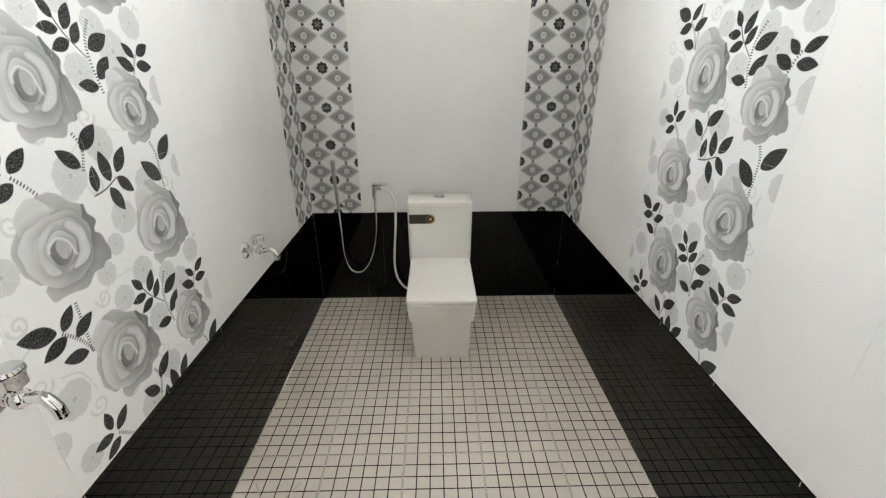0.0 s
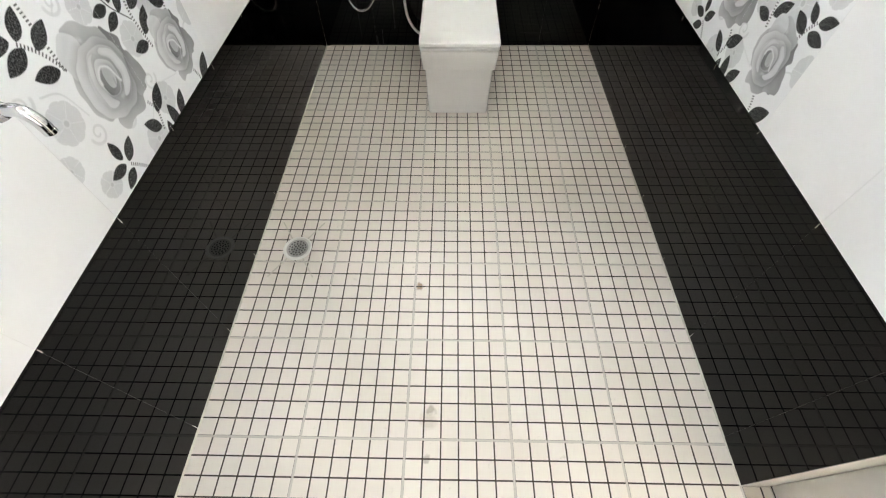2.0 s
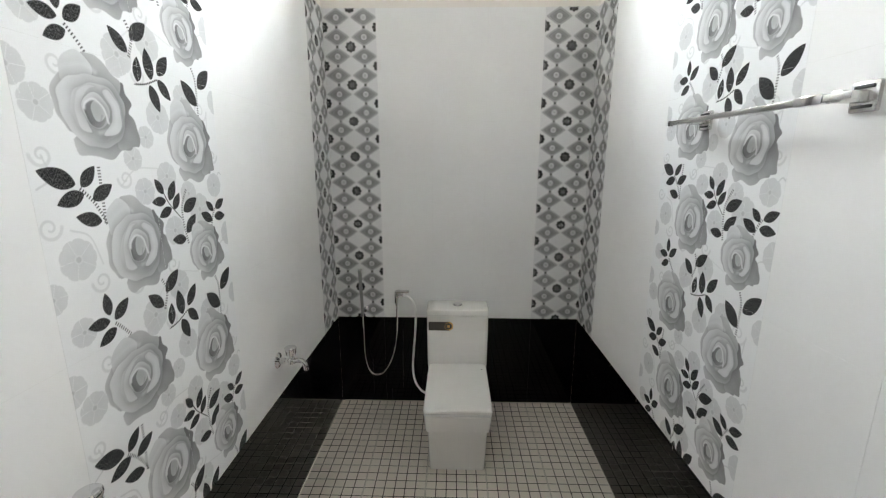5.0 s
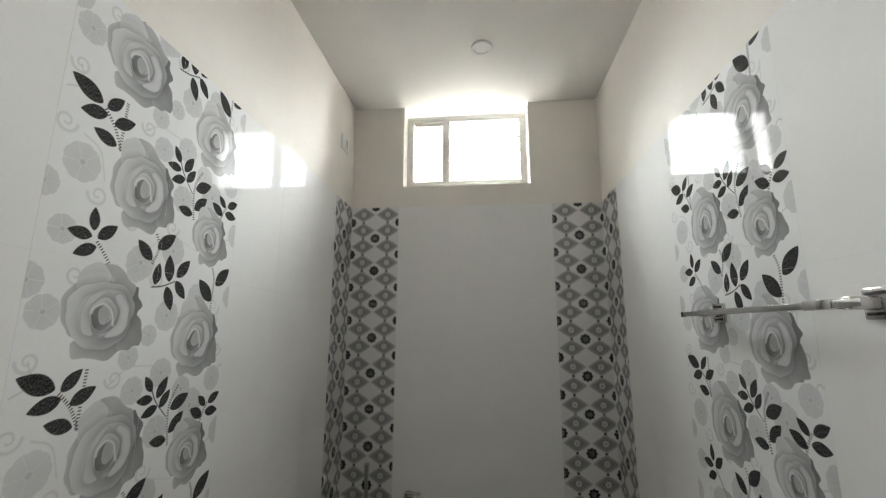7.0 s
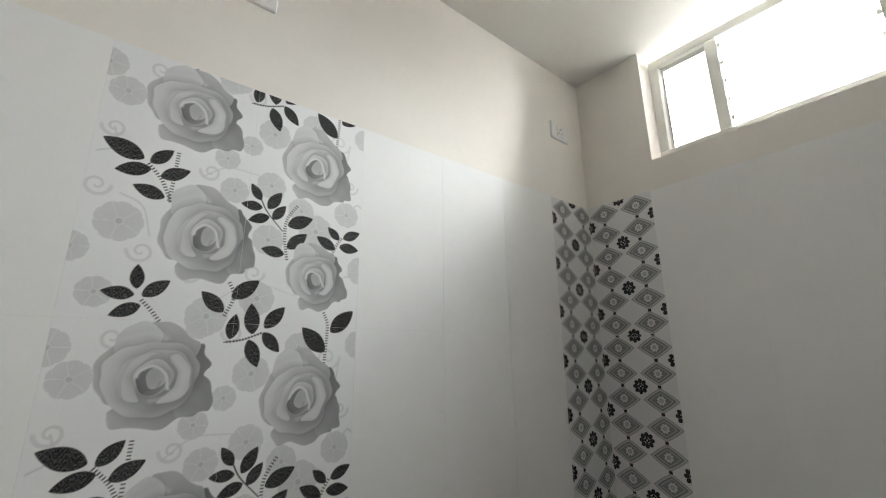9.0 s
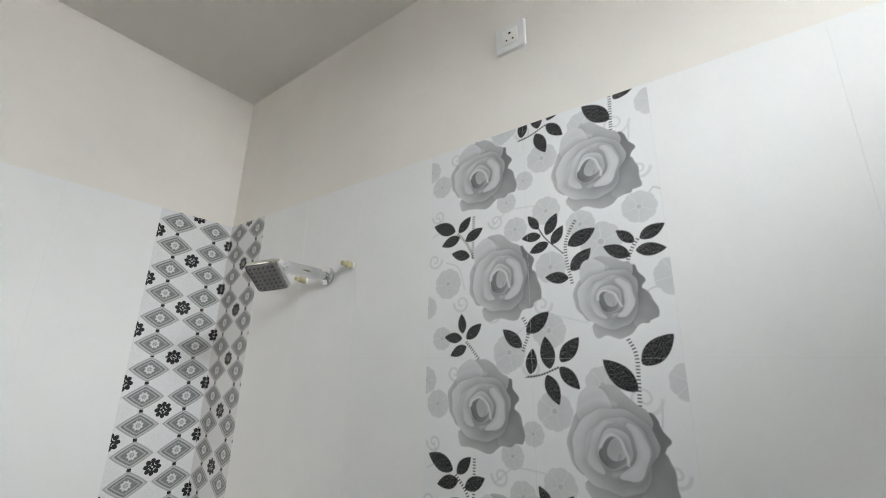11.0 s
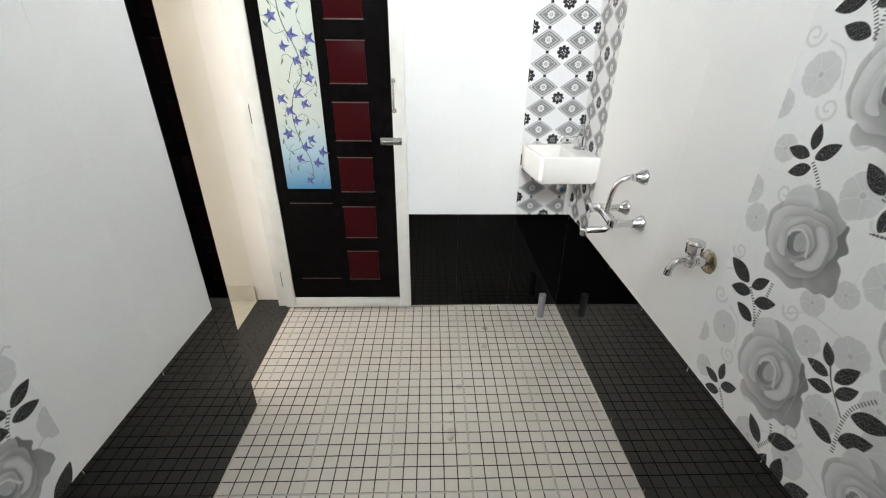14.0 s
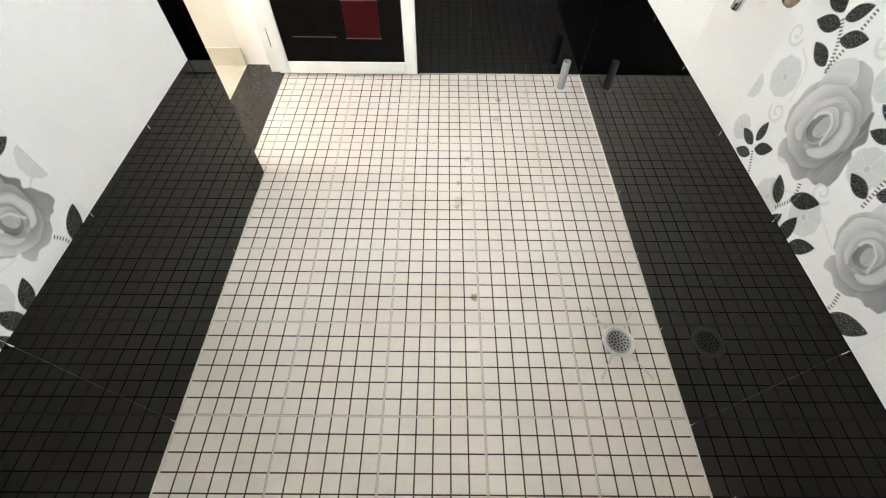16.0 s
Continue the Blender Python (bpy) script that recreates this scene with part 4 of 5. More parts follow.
# ---- towel rail ----
def rail():
    t = thing("towel_rail", WX, -1.37, 1.682, "square grey metal towel rail across the rose tiles", "towel rail")
    for y in (-0.272, 0.235):
        b = part("bracket", box(-0.010, -0.0005, y - 0.028, y + 0.028, -0.028, 0.028, 0.003), M_STEEL, t)
        bm = box(-0.060, -0.0105, y - 0.011, y + 0.011, -0.011, 0.011, 0.002)
        part("arm", bm, M_STEEL, b)
        for s in (-1, 1):
            part("inset", box(-0.0125, -0.0102, y - 0.020, y + 0.020, s * 0.018 - 0.003, s * 0.018 + 0.003, 0.0008), M_RUBBER, b)
    part("bar", box(-0.062, -0.048, -0.305, 0.345, -0.007, 0.007, 0.0015), M_STEEL, t)
    part("sleeve", box(-0.0645, -0.0455, -0.245, -0.175, -0.0095, 0.0095, 0.0015), M_CHROME, t)
    part("end_cap", box(-0.063, -0.047, 0.3455, 0.352, -0.008, 0.008, 0.0015), M_RUBBER, t)
    return t


rail()


# ---- sockets ----
def socket(y, z, w, h, label, holes):
    t = thing("wall_socket", -D, y, z, label, "socket", "white sockets high on the wall", 90)
    rings = [rounded_ring(w / 2 - g, -h / 2 + g, h / 2 - g, d, 0.006, 4) for d, g in ((0.0005, 0.0), (0.006, 0.0), (0.009, 0.003))]
    bm = loft([[(x, -d, zz) for x, zz, d in ring] for ring in rings])
    part("plate", bm, M_PVCW, t)
    part("module", box(-0.024, 0.024, -0.0115, -0.0085, -0.026, 0.026, 0.001), M_CERAMIC, t)
    bm = bmesh.new()
    for x, zz, r in holes:
        lathe([(r, 0), (r, 0.0006)], (x, -0.0112, zz), (x, -1, zz), 10, bm)
    part("pin_holes", bm, M_HOLE, t, kind="stuff")
    return t


socket(-1.508, 2.668, 0.092, 0.092, "white three-pin wall socket", ((0, 0.012, 0.004), (-0.010, -0.010, 0.003), (0.010, -0.010, 0.003)))
socket(-0.175, 2.712, 0.125, 0.088, "wide white wall socket plate near the window", ((0, 0.010, 0.0035), (-0.009, -0.009, 0.003), (0.009, -0.009, 0.003)))

# small nail hole above the tiles
structure("nail_hole", rod((1.186, SY - D - 0.002, TOP + 0.008), (1.186, SY - D + 0.001, TOP + 0.008), 0.004), M_HOLE, "small drill hole above the tiles", "hole")


# ---- the rose print: grey values on a grid, drawn shape by shape ----
CELL = 0.0015
NU, NV = 400, 398


def rose_print():
    """Grey values over one repeat, 0.6 m wide and one tile high; the drawing wraps from top to bottom."""
    rng = np.random.default_rng(5)
    uu, vv = np.meshgrid(np.linspace(0, 0.6, NU + 1), np.linspace(0, ROW, NV + 1))
    img = np.full(uu.shape, 0.80)

    spot = [img]

    def paint(mask, value):
        spot[0][:] = spot[0] * (1 - mask) + value * mask

    def wrapped(cx, cy, reach, draw):
        for k in (-1, 0, 1):
            y = cy + k * ROW
            if -reach < y < ROW + reach:
                i0, i1 = max(0, int((y - reach) / ROW * NV)), max(0, int((y + reach) / ROW * NV) + 2)
                j0, j1 = max(0, int((cx - reach) / 0.6 * NU)), max(0, int((cx + reach) / 0.6 * NU) + 2)
                if uu[i0:i1, j0:j1].size:
                    spot[0] = img[i0:i1, j0:j1]
                    draw(uu[i0:i1, j0:j1] - cx, vv[i0:i1, j0:j1] - y)

    def soft(d, w=CELL):
        return np.clip(0.5 - d / w, 0, 1)

    def blossom(cx, cy, r, seed=0):
        def draw(x, y):
            rr, a = np.hypot(x, y), np.arctan2(y, x) + seed
            edge = r * (0.90 + 0.10 * np.abs(np.cos(4.5 * a)) ** 0.4)
            paint(soft(rr - edge) * 0.9, 0.56 + 0.05 * np.clip(rr / r, 0, 1))
            slit = np.clip(1.3 - np.abs(np.sin(2.5 * a)) * rr / 0.0016, 0, 1) * (rr > r * 0.2)
            thin = np.clip(1.1 - np.abs(np.sin(4.5 * a + 0.6)) * rr / 0.0012, 0, 1) * (rr > r * 0.5)
            paint(slit * 0.8, 0.77)
            paint(thin * 0.45, 0.74)
            paint(soft(rr - r * 0.22) * 0.8, 0.66)
            paint(soft(rr - r * 0.14), 0.50)
        wrapped(cx, cy, r * 1.3, draw)

    def curl(cx, cy, r, flip=1, val=0.64):
        for k in np.linspace(0, 1, 70):
            a = k * 8.5
            q = r * (1 - 0.82 * k)
            px, py = cx + flip * q * math.cos(a), cy + q * math.sin(a)
            wrapped(px, py, 0.01, lambda x, y, w=0.0016 + 0.0022 * (1 - k): paint(soft(np.hypot(x, y) - w, 0.002) * 0.5, val))

    def sprig(points, w=0.002, val=0.62):
        for p in smooth_line([(a, b, 0) for a, b in points], 22):
            wrapped(p.x, p.y, 0.02, lambda x, y: paint(soft(np.hypot(x, y) - w) * 0.6, val))

    def leaf(b, t, fat=0.40):
        bx, by = b
        dx, dy = t[0] - bx, t[1] - by
        L = math.hypot(dx, dy)
        dx, dy = dx / L, dy / L

        def draw(x, y):
            s = (x * dx + y * dy) / L
            w = -x * dy + y * dx
            sc = np.clip(s, 0.0001, 1)
            half = (fat + 0.04) * L * np.sin(np.pi * sc ** 0.85) ** 0.8 * 0.56
            m = soft(np.maximum(np.abs(w) - half, np.maximum(-s, s - 1) * L))
            curls = np.sin(330 * x + 3.2 * np.sin(210 * y + 5 * bx) + 2 * np.sin(260 * x - 60 * y)) * np.sin(300 * y + 3.0 * np.sin(230 * x + 9 * by))
            tex = 0.014 + 0.10 * np.clip(1 - np.abs(curls - 0.1) * 3.4, 0, 1)
            paint(m, tex)
        wrapped(bx, by, 0.12, draw)

    def dotted(points, w=0.0038):
        line = smooth_line([(a, b, 0) for a, b in points], 60)
        travelled, prev = 0.0, line[0]
        for p in line[1:]:
            travelled += (p - prev).length
            if travelled > 0.0062:
                travelled = 0.0
                d = (p - prev).normalized()
                wrapped(p.x, p.y, 0.02, lambda x, y: paint(soft(np.maximum(np.abs(x * d.x + y * d.y) - 0.0013, np.abs(-x * d.y + y * d.x) - w)), 0.05))
            prev = p

    def solid(points, w=0.0014):
        for p in smooth_line([(a, b, 0) for a, b in points], 26):
            wrapped(p.x, p.y, 0.02, lambda x, y: paint(soft(np.hypot(x, y) - w), 0.04))

    def region(x, y, pts, rounded=True):
        """Signed distance to a closed outline, below zero inside."""
        if rounded:
            line = [(p.x, p.y) for p in smooth_line([(a, b, 0) for a, b in pts + pts[:3]], 4)]
            line = line[4:-4]
        else:
            line = pts
        best, inside = np.full(x.shape, 9.0), np.zeros(x.shape, bool)
        for (ax, ay), (bx, by) in zip(line, line[1:] + line[:1]):
            ex, ey = bx - ax, by - ay
            ll = ex * ex + ey * ey + 1e-12
            h = np.clip(((x - ax) * ex + (y - ay) * ey) / ll, 0, 1)
            best = np.minimum(best, np.hypot(x - ax - h * ex, y - ay - h * ey))
            if abs(ey) > 1e-9:
                inside ^= ((y > ay) != (y > by)) & (x < ax + (y - ay) / ey * ex)
        return np.where(inside, -best, best)

    # outline, tone, its change to the right and upwards, lighter rim, shadow cast round it
    def oval(cx, cy, a, b, n=12):
        return [(cx + a * math.cos(k * math.tau / n), cy + b * math.sin(k * math.tau / n)) for k in range(n)]

    PETALS = [
        ([(-0.50, 0.55), (-0.46, 0.90), (-0.22, 0.87), (0.08, 0.96), (0.32, 0.93), (0.50, 0.74), (0.75, 0.68), (0.60, 0.30)], 0.40, -0.14, 0.04, 0.02, 0.0),
        ([(0.38, 0.72), (0.70, 0.66), (0.84, 0.62), (0.95, 0.57), (0.93, 0.33), (0.87, 0.12), (0.76, -0.04), (0.50, -0.10)], 0.29, -0.12, 0.06, 0.02, 0.15),
        ([(0.42, -0.15), (0.70, 0.02), (0.76, -0.12), (0.84, -0.25), (0.71, -0.42), (0.62, -0.62), (0.45, -0.58), (0.25, -0.40)], 0.22, -0.08, 0.08, 0.02, 0.25),
        ([(-0.58, 0.52), (-0.80, 0.34), (-0.90, 0.08), (-0.86, -0.26), (-0.66, -0.52), (-0.30, -0.50), (-0.20, 0.30)], 0.56, 0.06, -0.05, 0.02, 0.0),
        ([(-0.15, -0.55), (-0.30, -0.95), (-0.08, -1.00), (0.12, -0.92), (0.36, -0.74), (0.56, -0.62), (0.50, -0.35)], 0.45, -0.12, 0.06, 0.04, 0.10),
        ([(-0.66, -0.35), (-0.70, -0.64), (-0.62, -0.86), (-0.42, -0.98), (-0.20, -0.92), (-0.06, -0.68), (-0.18, -0.42)], 0.60, 0.05, -0.06, 0.03, 0.25),
        ([(-0.52, 0.56), (-0.30, 0.68), (0.04, 0.74), (0.32, 0.66), (0.52, 0.44), (0.58, 0.14), (0.66, -0.08), (0.60, -0.32), (0.40, -0.52), (0.12, -0.60), (-0.22, -0.60), (-0.54, -0.48), (-0.76, -0.22), (-0.80, 0.06), (-0.72, 0.36)], 0.50, -0.16, -0.03, 0.03, 0.34),
        ([(-0.30, 0.50), (0.02, 0.62), (0.32, 0.52), (0.52, 0.26), (0.54, -0.08), (0.38, -0.36), (0.08, -0.47), (-0.26, -0.40), (-0.50, -0.20), (-0.58, 0.08), (-0.50, 0.34)], 0.47, -0.06, -0.16, 0.05, 0.26),
        ([(0.05, 0.48), (0.26, 0.50), (0.45, 0.34), (0.52, 0.06), (0.46, -0.20), (0.26, -0.38), (0.14, -0.34), (0.28, -0.12), (0.30, 0.14), (0.20, 0.32)], 0.60, 0.02, 0.0, -0.03, 0.42),
        ([(-0.50, 0.20), (-0.40, 0.40), (-0.20, 0.46), (-0.32, 0.20), (-0.34, -0.06), (-0.22, -0.30), (-0.02, -0.40), (-0.26, -0.38), (-0.44, -0.18)], 0.58, 0.0, 0.0, 0.0, 0.30),
        (oval(-0.05, 0.04, 0.30, 0.33), 0.45, -0.05, -0.22, 0.06, 0.45),
        (oval(-0.07, 0.10, 0.24, 0.25), 0.27, 0.42, -0.12, -0.03, 0.0),
        (oval(-0.01, 0.05, 0.16, 0.19), 0.42, 0.12, 0.16, 0.04, 0.5)]

    def rose(cx, cy, rx, ry, seed):
        """Petals from the back to the front, each with its own fall of light."""
        g = np.random.default_rng(seed)
        tilt, ph = g.uniform(-0.10, 0.10), g.uniform(0, 6.28, 4)

        def draw(x, y):
            x, y = x / rx, y / ry
            x, y = x * math.cos(tilt) - y * math.sin(tilt), x * math.sin(tilt) + y * math.cos(tilt)
            wx = x + 0.022 * np.sin(5.1 * y + ph[0]) + 0.012 * np.sin(15 * y + 7 * x + ph[1])
            wy = y + 0.022 * np.sin(4.7 * x + ph[2]) + 0.012 * np.sin(14 * x - 6 * y + ph[3])
            px = 1.3 * CELL / min(rx, ry)
            everything = np.zeros(x.shape)
            for k, (pts, tone, tx, ty, rim, shade) in enumerate(PETALS):
                d = region(wx, wy, pts)
                if shade:
                    fall = np.exp(-np.clip(d, 0, 9) / (0.09 if k < 9 else 0.055))
                    paint(fall * shade * everything, 0.12)
                m = np.clip(0.5 - d / px, 0, 1)
                mx, my = sum(p[0] for p in pts) / len(pts), sum(p[1] for p in pts) / len(pts)
                deep = np.exp(np.clip(d, -9, 0) / 0.07)
                folds = 0.018 * np.sin(6 * (wx - mx) + 9 * (wy - my) * math.cos(k) + 2 * k) + 0.012 * np.sin(17 * (wy - my) * math.sin(k) - 8 * wx)
                paint(m, np.clip(tone + tx * (wx - mx) * 1.3 + ty * (wy - my) * 1.3 + rim * deep + folds, 0.08, 0.64))
                everything = np.maximum(everything, m)
            for line, w, v, a in (([(-0.30, 0.02), (-0.25, -0.10), (-0.12, -0.17), (0.04, -0.11), (0.14, 0.06), (0.19, 0.26)], 0.026, 0.70, 0.9), ([(-0.04, 0.44), (0.20, 0.40), (0.38, 0.20), (0.40, -0.08), (0.24, -0.30)], 0.045, 0.64, 0.4), ([(-0.46, 0.30), (-0.52, 0.06), (-0.42, -0.16), (-0.20, -0.34)], 0.05, 0.60, 0.4), ([(-0.70, -0.56), (-0.46, -0.72), (-0.16, -0.76), (0.0, -0.68)], 0.045, 0.64, 0.5), ([(-0.14, 0.32), (0.00, 0.27), (0.05, 0.14)], 0.025, 0.24, 0.5), ([(0.28, -0.02), (0.20, -0.22), (0.04, -0.34)], 0.035, 0.30, 0.35), ([(-0.72, 0.34), (-0.60, 0.10), (-0.62, -0.16)], 0.06, 0.58, 0.35)):
                near = np.full(x.shape, 9.0)
                for p in smooth_line([(a2, b2, 0) for a2, b2 in line], 14):
                    near = np.minimum(near, np.hypot(wx - p.x, wy - p.y))
                paint(np.exp(-(near / w) ** 2) * a * everything, v)
        wrapped(cx, cy, max(rx, ry) * 1.3, draw)

    # pale print behind
    for i, (x, y, r) in enumerate(((0.347, 0.108, 0.040), (0.296, 0.157, 0.026), (0.234, 0.010, 0.026), (0.556, 0.285, 0.036), (0.472, 0.348, 0.046), (0.351, 0.250, 0.036), (0.269, 0.282, 0.032), (0.246, 0.206, 0.028), (0.040, 0.110, 0.034), (0.0, 0.054, 0.034), (0.066, 0.399, 0.042), (0.606, 0.042, 0.036), (0.606, 0.438, 0.04), (0.355, 0.390, 0.038), (0.451, 0.051, 0.036), (0.343, 0.534, 0.040), (0.244, 0.580, 0.042), (0.049, 0.543, 0.030), (0.0, 0.46, 0.03), (0.43, 0.30, 0.034))):
        blossom(x, y, r, i * 0.7)
    for x, y, r, f in ((0.525, 0.075, 0.032, 1), (0.030, 0.20, 0.022, -1), (0.09, 0.035, 0.022, 1), (0.215, 0.25, 0.022, -1), (0.33, 0.475, 0.024, 1), (0.20, 0.49, 0.022, 1), (0.30, 0.02, 0.022, -1), (0.565, 0.20, 0.022, 1), (0.02, 0.33, 0.024, 1), (0.11, 0.455, 0.024, -1), (0.23, 0.33, 0.02, 1)):
        curl(x, y, r, f)
    for pts in (((0.20, 0.265), (0.25, 0.23), (0.32, 0.23)), ((0.25, 0.55), (0.33, 0.50), (0.43, 0.52)), ((0.06, 0.34), (0.10, 0.36), (0.12, 0.42)), ((0.56, 0.285), (0.585, 0.25), (0.60, 0.255)), ((0.50, 0.12), (0.545, 0.13), (0.555, 0.09)), ((0.52, 0.50), (0.56, 0.46), (0.59, 0.46)), ((0.03, 0.20), (0.04, 0.24), (0.01, 0.26)), ((0.15, 0.60), (0.18, 0.63), (0.25, 0.60))):
        sprig(pts)
    # stems and leaves
    dotted([(0.422, 0.284), (0.400, 0.32), (0.393, 0.346), (0.394, 0.38), (0.403, 0.432)])
    dotted([(0.549, 0.350), (0.532, 0.375), (0.518, 0.409)])
    dotted([(0.148, 0.218), (0.146, 0.28), (0.144, 0.338)])
    dotted([(0.093, 0.260), (0.125, 0.295), (0.147, 0.339)])
    dotted([(0.279, 0.497), (0.294, 0.534), (0.277, 0.582)])
    dotted([(0.121, 0.550), (0.145, 0.575), (0.169, 0.606)])
    dotted([(0.505, 0.552), (0.519, 0.585), (0.519, 0.63), (0.516, 0.682)])
    solid([(0.330, 0.291), (0.347, 0.320), (0.387, 0.362)])
    dotted([(0.284, 0.634), (0.32, 0.628), (0.361, 0.612)], 0.0025)
    solid([(0.284, 0.634), (0.32, 0.628), (0.361, 0.612)], 0.001)
    for b, t in (((0.330, 0.293), (0.304, 0.255)), ((0.348, 0.311), (0.377, 0.262)), ((0.335, 0.311), (0.286, 0.310)), ((0.361, 0.336), (0.390, 0.295)), ((0.353, 0.331), (0.305, 0.349)), ((0.399, 0.345), (0.462, 0.315)), ((0.402, 0.404), (0.449, 0.359)), ((0.396, 0.420), (0.341, 0.413)),
                 ((0.539, 0.360), (0.505, 0.329)), ((0.550, 0.354), (0.599, 0.330)), ((0.528, 0.388), (0.476, 0.360)), ((0.540, 0.378), (0.597, 0.381)),
                 ((0.088, 0.255), (0.015, 0.227)), ((0.100, 0.261), (0.138, 0.221)), ((0.103, 0.274), (0.043, 0.291)), ((0.122, 0.288), (0.175, 0.260)), ((0.135, 0.333), (0.077, 0.317)),
                 ((0.295, 0.627), (0.303, 0.572)), ((0.341, 0.615), (0.333, 0.546)), ((0.366, 0.600), (0.409, 0.550)), ((0.364, 0.611), (0.404, 0.655)), ((0.334, 0.628), (0.358, 0.688)),
                 ((0.290, 0.537), (0.345, 0.492)), ((0.276, 0.569), (0.229, 0.527)), ((0.114, 0.532), (0.110, 0.482)), ((0.125, 0.546), (0.169, 0.510)), ((0.112, 0.544), (0.058, 0.540)), ((0.125, 0.564), (0.077, 0.587)),
                 ((0.515, 0.654), (0.455, 0.596)), ((0.529, 0.605), (0.589, 0.549))):
        leaf(b, t)
    rose(0.172, 0.107, 0.112, 0.106, 11)
    rose(0.468, 0.165, 0.108, 0.112, 12)
    rose(0.228, 0.400, 0.106, 0.114, 13)
    rose(0.483, 0.468, 0.086, 0.090, 14)
    img += rng.normal(0, 0.004, img.shape)
    return np.clip(img, 0.015, 0.8)


def rose_tile_meshes():
    """The left and the right tile of the pair that carries the print."""
    img = rose_print()
    out = []
    gap = 0.0002
    for c0 in (0, NU // 2):
        nu = NU // 2
        xs, zs = np.linspace(gap, nu * CELL - gap, nu + 1), np.linspace(ROW - gap, gap, NV + 1)
        X, Z = np.meshgrid(xs, zs)
        verts = np.stack([X.ravel(), np.zeros(X.size), Z.ravel()], 1)
        i = np.arange(NV * (nu + 1)).reshape(NV, nu + 1)[:, :nu].ravel()
        quads = np.stack([i + nu + 1, i + nu + 2, i + 1, i], 1)
        n0 = len(verts)
        w = nu * CELL
        back = np.array([(gap, 0.0002, gap), (w - gap, 0.0002, gap), (w - gap, 0.0002, ROW - gap), (gap, 0.0002, ROW - gap), (gap, 0.007, gap), (w - gap, 0.007, gap), (w - gap, 0.007, ROW - gap), (gap, 0.007, ROW - gap)])
        side = np.array([(0, 4, 5, 1), (1, 5, 6, 2), (2, 6, 7, 3), (3, 7, 4, 0), (4, 7, 6, 5)]) + n0
        verts, quads = np.concatenate([verts, back]), np.concatenate([quads, side])
        me = bpy.data.meshes.new("rose_tile")
        me.vertices.add(len(verts))
        me.vertices.foreach_set("co", verts.ravel())
        me.loops.add(quads.size)
        me.loops.foreach_set("vertex_index", quads.ravel().astype(np.int32))
        me.polygons.add(len(quads))
        me.polygons.foreach_set("loop_start", np.arange(0, quads.size, 4, dtype=np.int32))
        me.update(calc_edges=True)
        g = img[:, c0:c0 + nu + 1].ravel()
        col = np.ones((len(verts), 4), np.float32)
        col[:n0, 0], col[:n0, 1], col[:n0, 2] = g * 1.055, g * 1.065, g * 1.065
        col[n0:, :3] = 0.7
        att = me.color_attributes.new("print", "FLOAT_COLOR", "POINT")
        att.data.foreach_set("color", col.ravel())
        me.materials.append(M_ROSE)
        out.append(me)
    return out


ROSE_LEFT, ROSE_RIGHT = rose_tile_meshes()
TILES = {}


def tile_mesh(w, h, mat):
    key = (round(w, 4), round(h, 4), mat.name)
    if key not in TILES:
        g, b = 0.0002, 0.0002
        v = [(g, b, g), (w - g, b, g), (w - g, b, h - g), (g, b, h - g), (g + b, 0, g + b), (w - g - b, 0, g + b), (w - g - b, 0, h - g - b), (g + b, 0, h - g - b), (g, 0.007, g), (w - g, 0.007, g), (w - g, 0.007, h - g), (g, 0.007, h - g)]
        f = [(4, 5, 6, 7), (0, 1, 5, 4), (1, 2, 6, 5), (2, 3, 7, 6), (3, 0, 4, 7), (8, 9, 1, 0), (9, 10, 2, 1), (10, 11, 3, 2), (11, 8, 0, 3)]
        TILES[key] = mesh_of("tile", v, f, mat)
    return TILES[key]


def tile_wall(parent, origin, rz, columns):
    """Columns: start, width and material or meshes, from the left as one faces the wall; a black tile below, three above."""
    parent = bpy.data.objects[parent]
    base = pose(*origin, 0, 0, rz)
    for x, w, what in columns:
        for r in range(4):
            z, h = (0.0, WB) if r == 0 else (WB + (r - 1) * ROW, ROW)
            if r == 0:
                me, name = tile_mesh(w, h, M_BLACK), "black_tile"
            elif isinstance(what, bpy.types.Mesh):
                me, name = what, "rose_tile"
            else:
                me, name = tile_mesh(w, h, what), "patterned_tile" if what == M_DIAMOND else "white_tile"
            ob = new(name, me)
            ob.parent = parent
            ob.matrix_world = base @ pose(x, 0, z)
    # grout behind the joints
    x0, x1 = columns[0][0], columns[-1][0] + columns[-1][1]
    for z0, z1, m in ((0.001, WB, M_GROUT_DARK), (WB, TOP - 0.001, M_GROUT)):
        g = new("grout", mesh_of("grout", [(x0, 0.0005, z0), (x1, 0.0005, z0), (x1, 0.0005, z1), (x0, 0.0005, z1)], [(0, 1, 2, 3)], m))
        g.parent = parent
        g.matrix_world = base
        tagged(g, kind="stuff")


M = M_TILE
# west wall: x runs north from the south corner
cols = [(0.0, 0.275, M_DIAMOND)]
y = SY + 0.275
for w, what in ((0.30, M), (0.30, M), (0.30, M), (0.30, ROSE_LEFT), (0.30, ROSE_RIGHT), (0.30, M), (0.30, M), (0.30, M), (0.28, M_DIAMOND)):
    cols.append((y - SY, w, what))
    y += w
tile_wall("wall_west", (0, SY, 0), 90, cols)
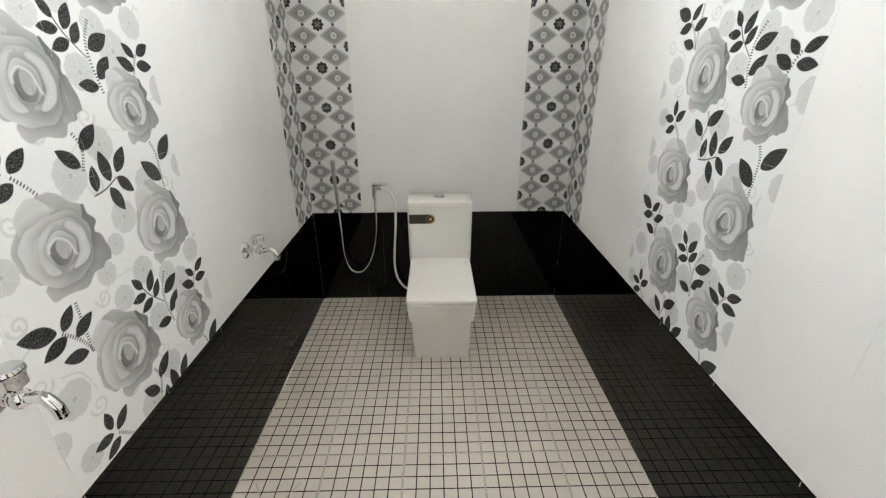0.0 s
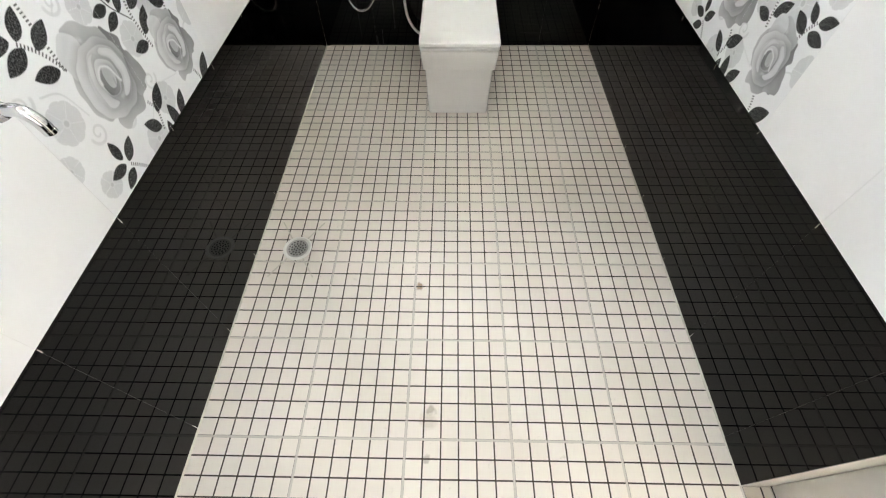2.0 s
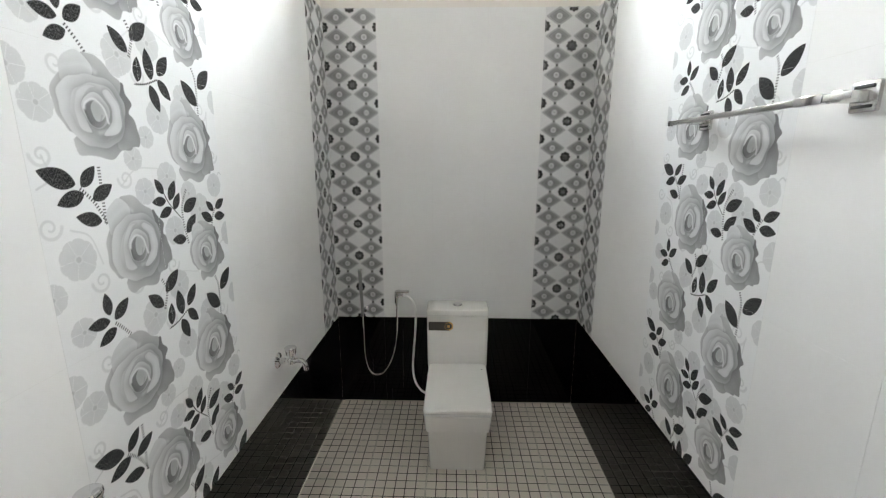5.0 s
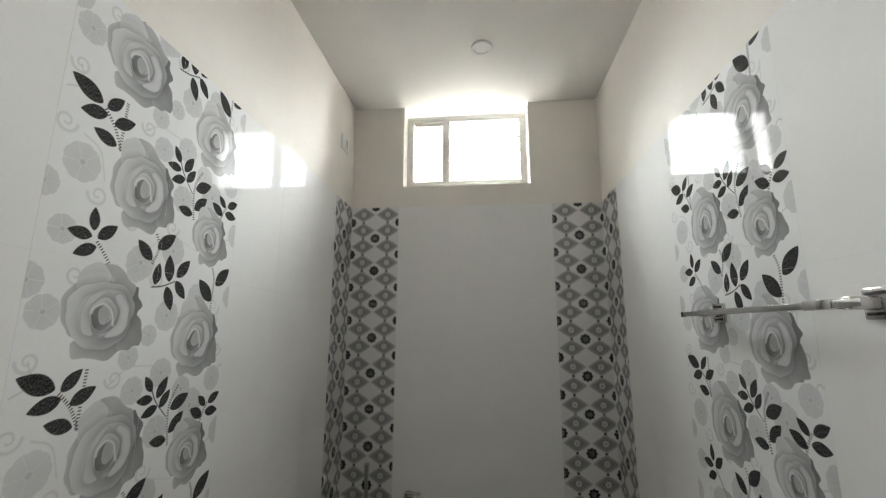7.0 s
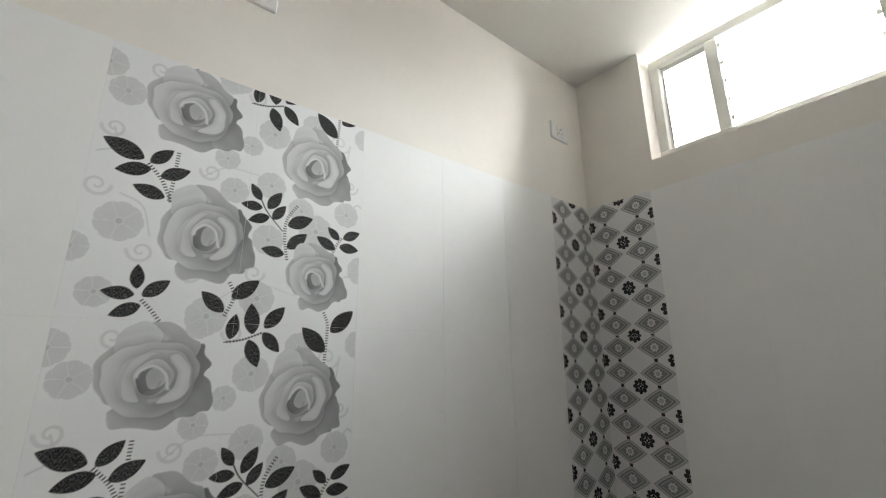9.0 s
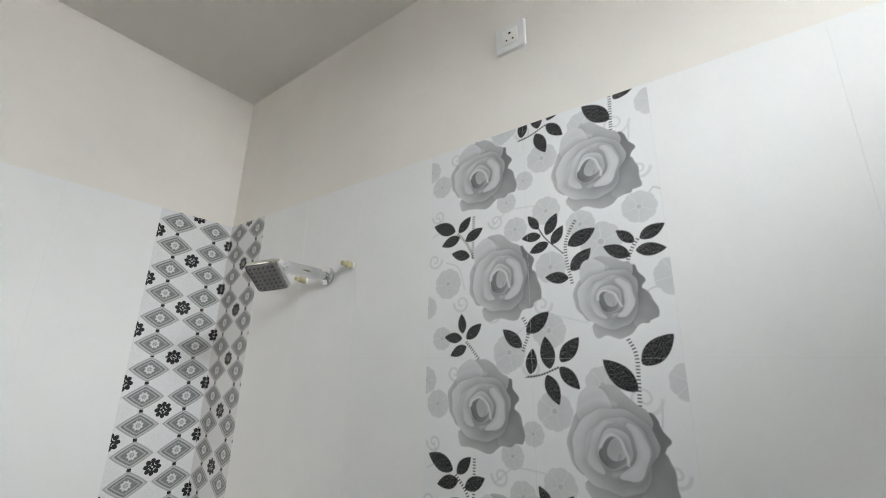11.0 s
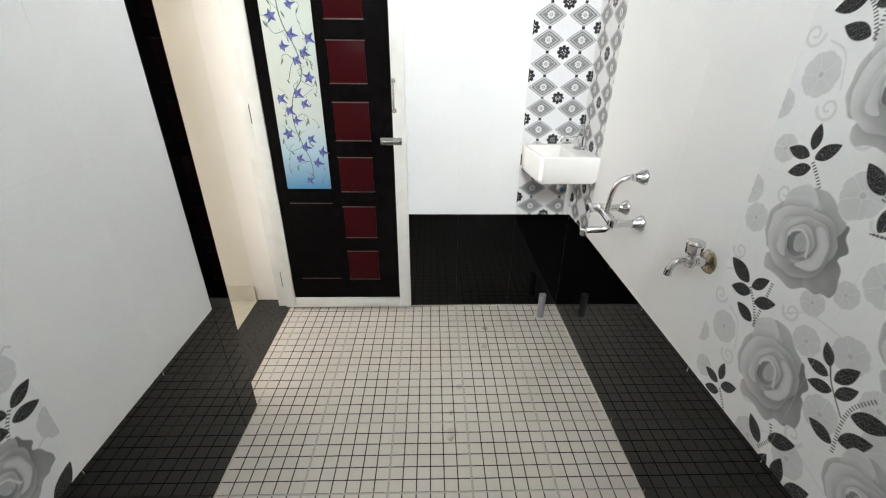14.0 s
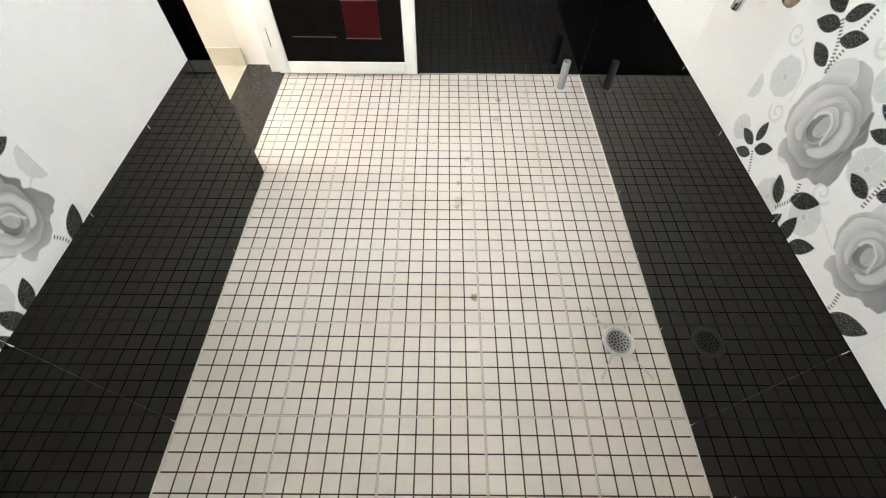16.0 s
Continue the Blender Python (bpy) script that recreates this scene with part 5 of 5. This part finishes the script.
# east wall: x runs south from the north corner to the doorway
tile_wall("wall_east", (WX, 0, 0), -90, [(0.0, 0.28, M_DIAMOND), (0.28, 0.30, M), (0.58, 0.30, M), (0.88, 0.30, ROSE_LEFT), (1.18, 0.30, ROSE_RIGHT), (1.48, 0.30, M), (1.78, 0.30, M)])
tile_wall("wall_north", (0, 0, 0), 0, [(0.0, 0.293, M_DIAMOND), (0.293, 0.307, M), (0.600, 0.308, M), (0.908, 0.307, M), (1.215, 0.285, M_DIAMOND)])
tile_wall("wall_south", (WX, SY, 0), 180, [(0.0, 0.30, M), (0.30, 0.30, M), (0.60, 0.30, M), (0.90, 0.307, M), (1.207, 0.293, M_DIAMOND)])


# ---- floor tiles: 36 raised squares on a dark base ----
def floor_tile(w, d):
    key = ("floor", round(w, 4), round(d, 4))
    if key in TILES:
        return TILES[key]
    verts, faces, idx = [], [], []

    def slab(x0, x1, y0, y1, z0, z1, b, mi):
        n = len(verts)
        verts.extend([(x0, y0, z0), (x1, y0, z0), (x1, y1, z0), (x0, y1, z0), (x0 + b, y0 + b, z1), (x1 - b, y0 + b, z1), (x1 - b, y1 - b, z1), (x0 + b, y1 - b, z1)])
        for f in ((4, 5, 6, 7), (0, 1, 5, 4), (1, 2, 6, 5), (2, 3, 7, 6), (3, 0, 4, 7)):
            faces.append(tuple(n + i for i in f))
            idx.append(mi if f[0] == 4 and f[3] == 7 else 1)

    j = 0.0030
    slab(j, w - j, -d + j, -j, -0.0034, -0.0010, 0.0004, 1)
    nx, ny = math.ceil(w / 0.05 - 0.2), math.ceil(d / 0.05 - 0.2)
    for a in range(nx):
        for b in range(ny):
            x0, x1 = a * 0.05 + 0.0017, min((a + 1) * 0.05, w) - 0.0017
            y1, y0 = -b * 0.05 - 0.0017, -min((b + 1) * 0.05, d) + 0.0017
            x0, x1 = (max(x0, j + 0.0002), min(x1, w - j - 0.0002))
            y0, y1 = max(y0, -d + j + 0.0002), min(y1, -j - 0.0002)
            slab(x0, x1, y0, y1, -0.0010, 0.0, 0.0004, 0)
    TILES[key] = mesh_of("floor_tile", verts, faces, [M_FLOOR, M_GROOVE], idx=idx)
    return TILES[key]


fl = bpy.data.objects["floor"]
for i in range(6):
    for j in range(10):
        w = 0.30 if i < 5 else 0.078
        d = 0.30 if j < 9 else 0.255
        x, y = 0.30 * i, -0.30 * j
        if i == 5:
            if y - d > DOOR_Y + 0.001:
                continue
            if y > DOOR_Y:
                y, d = DOOR_Y, DOOR_Y + 0.30 * (j + 1)
        ob = new("floor_tile", floor_tile(w, d))
        ob.parent = fl
        ob.location = (x, y, 0)
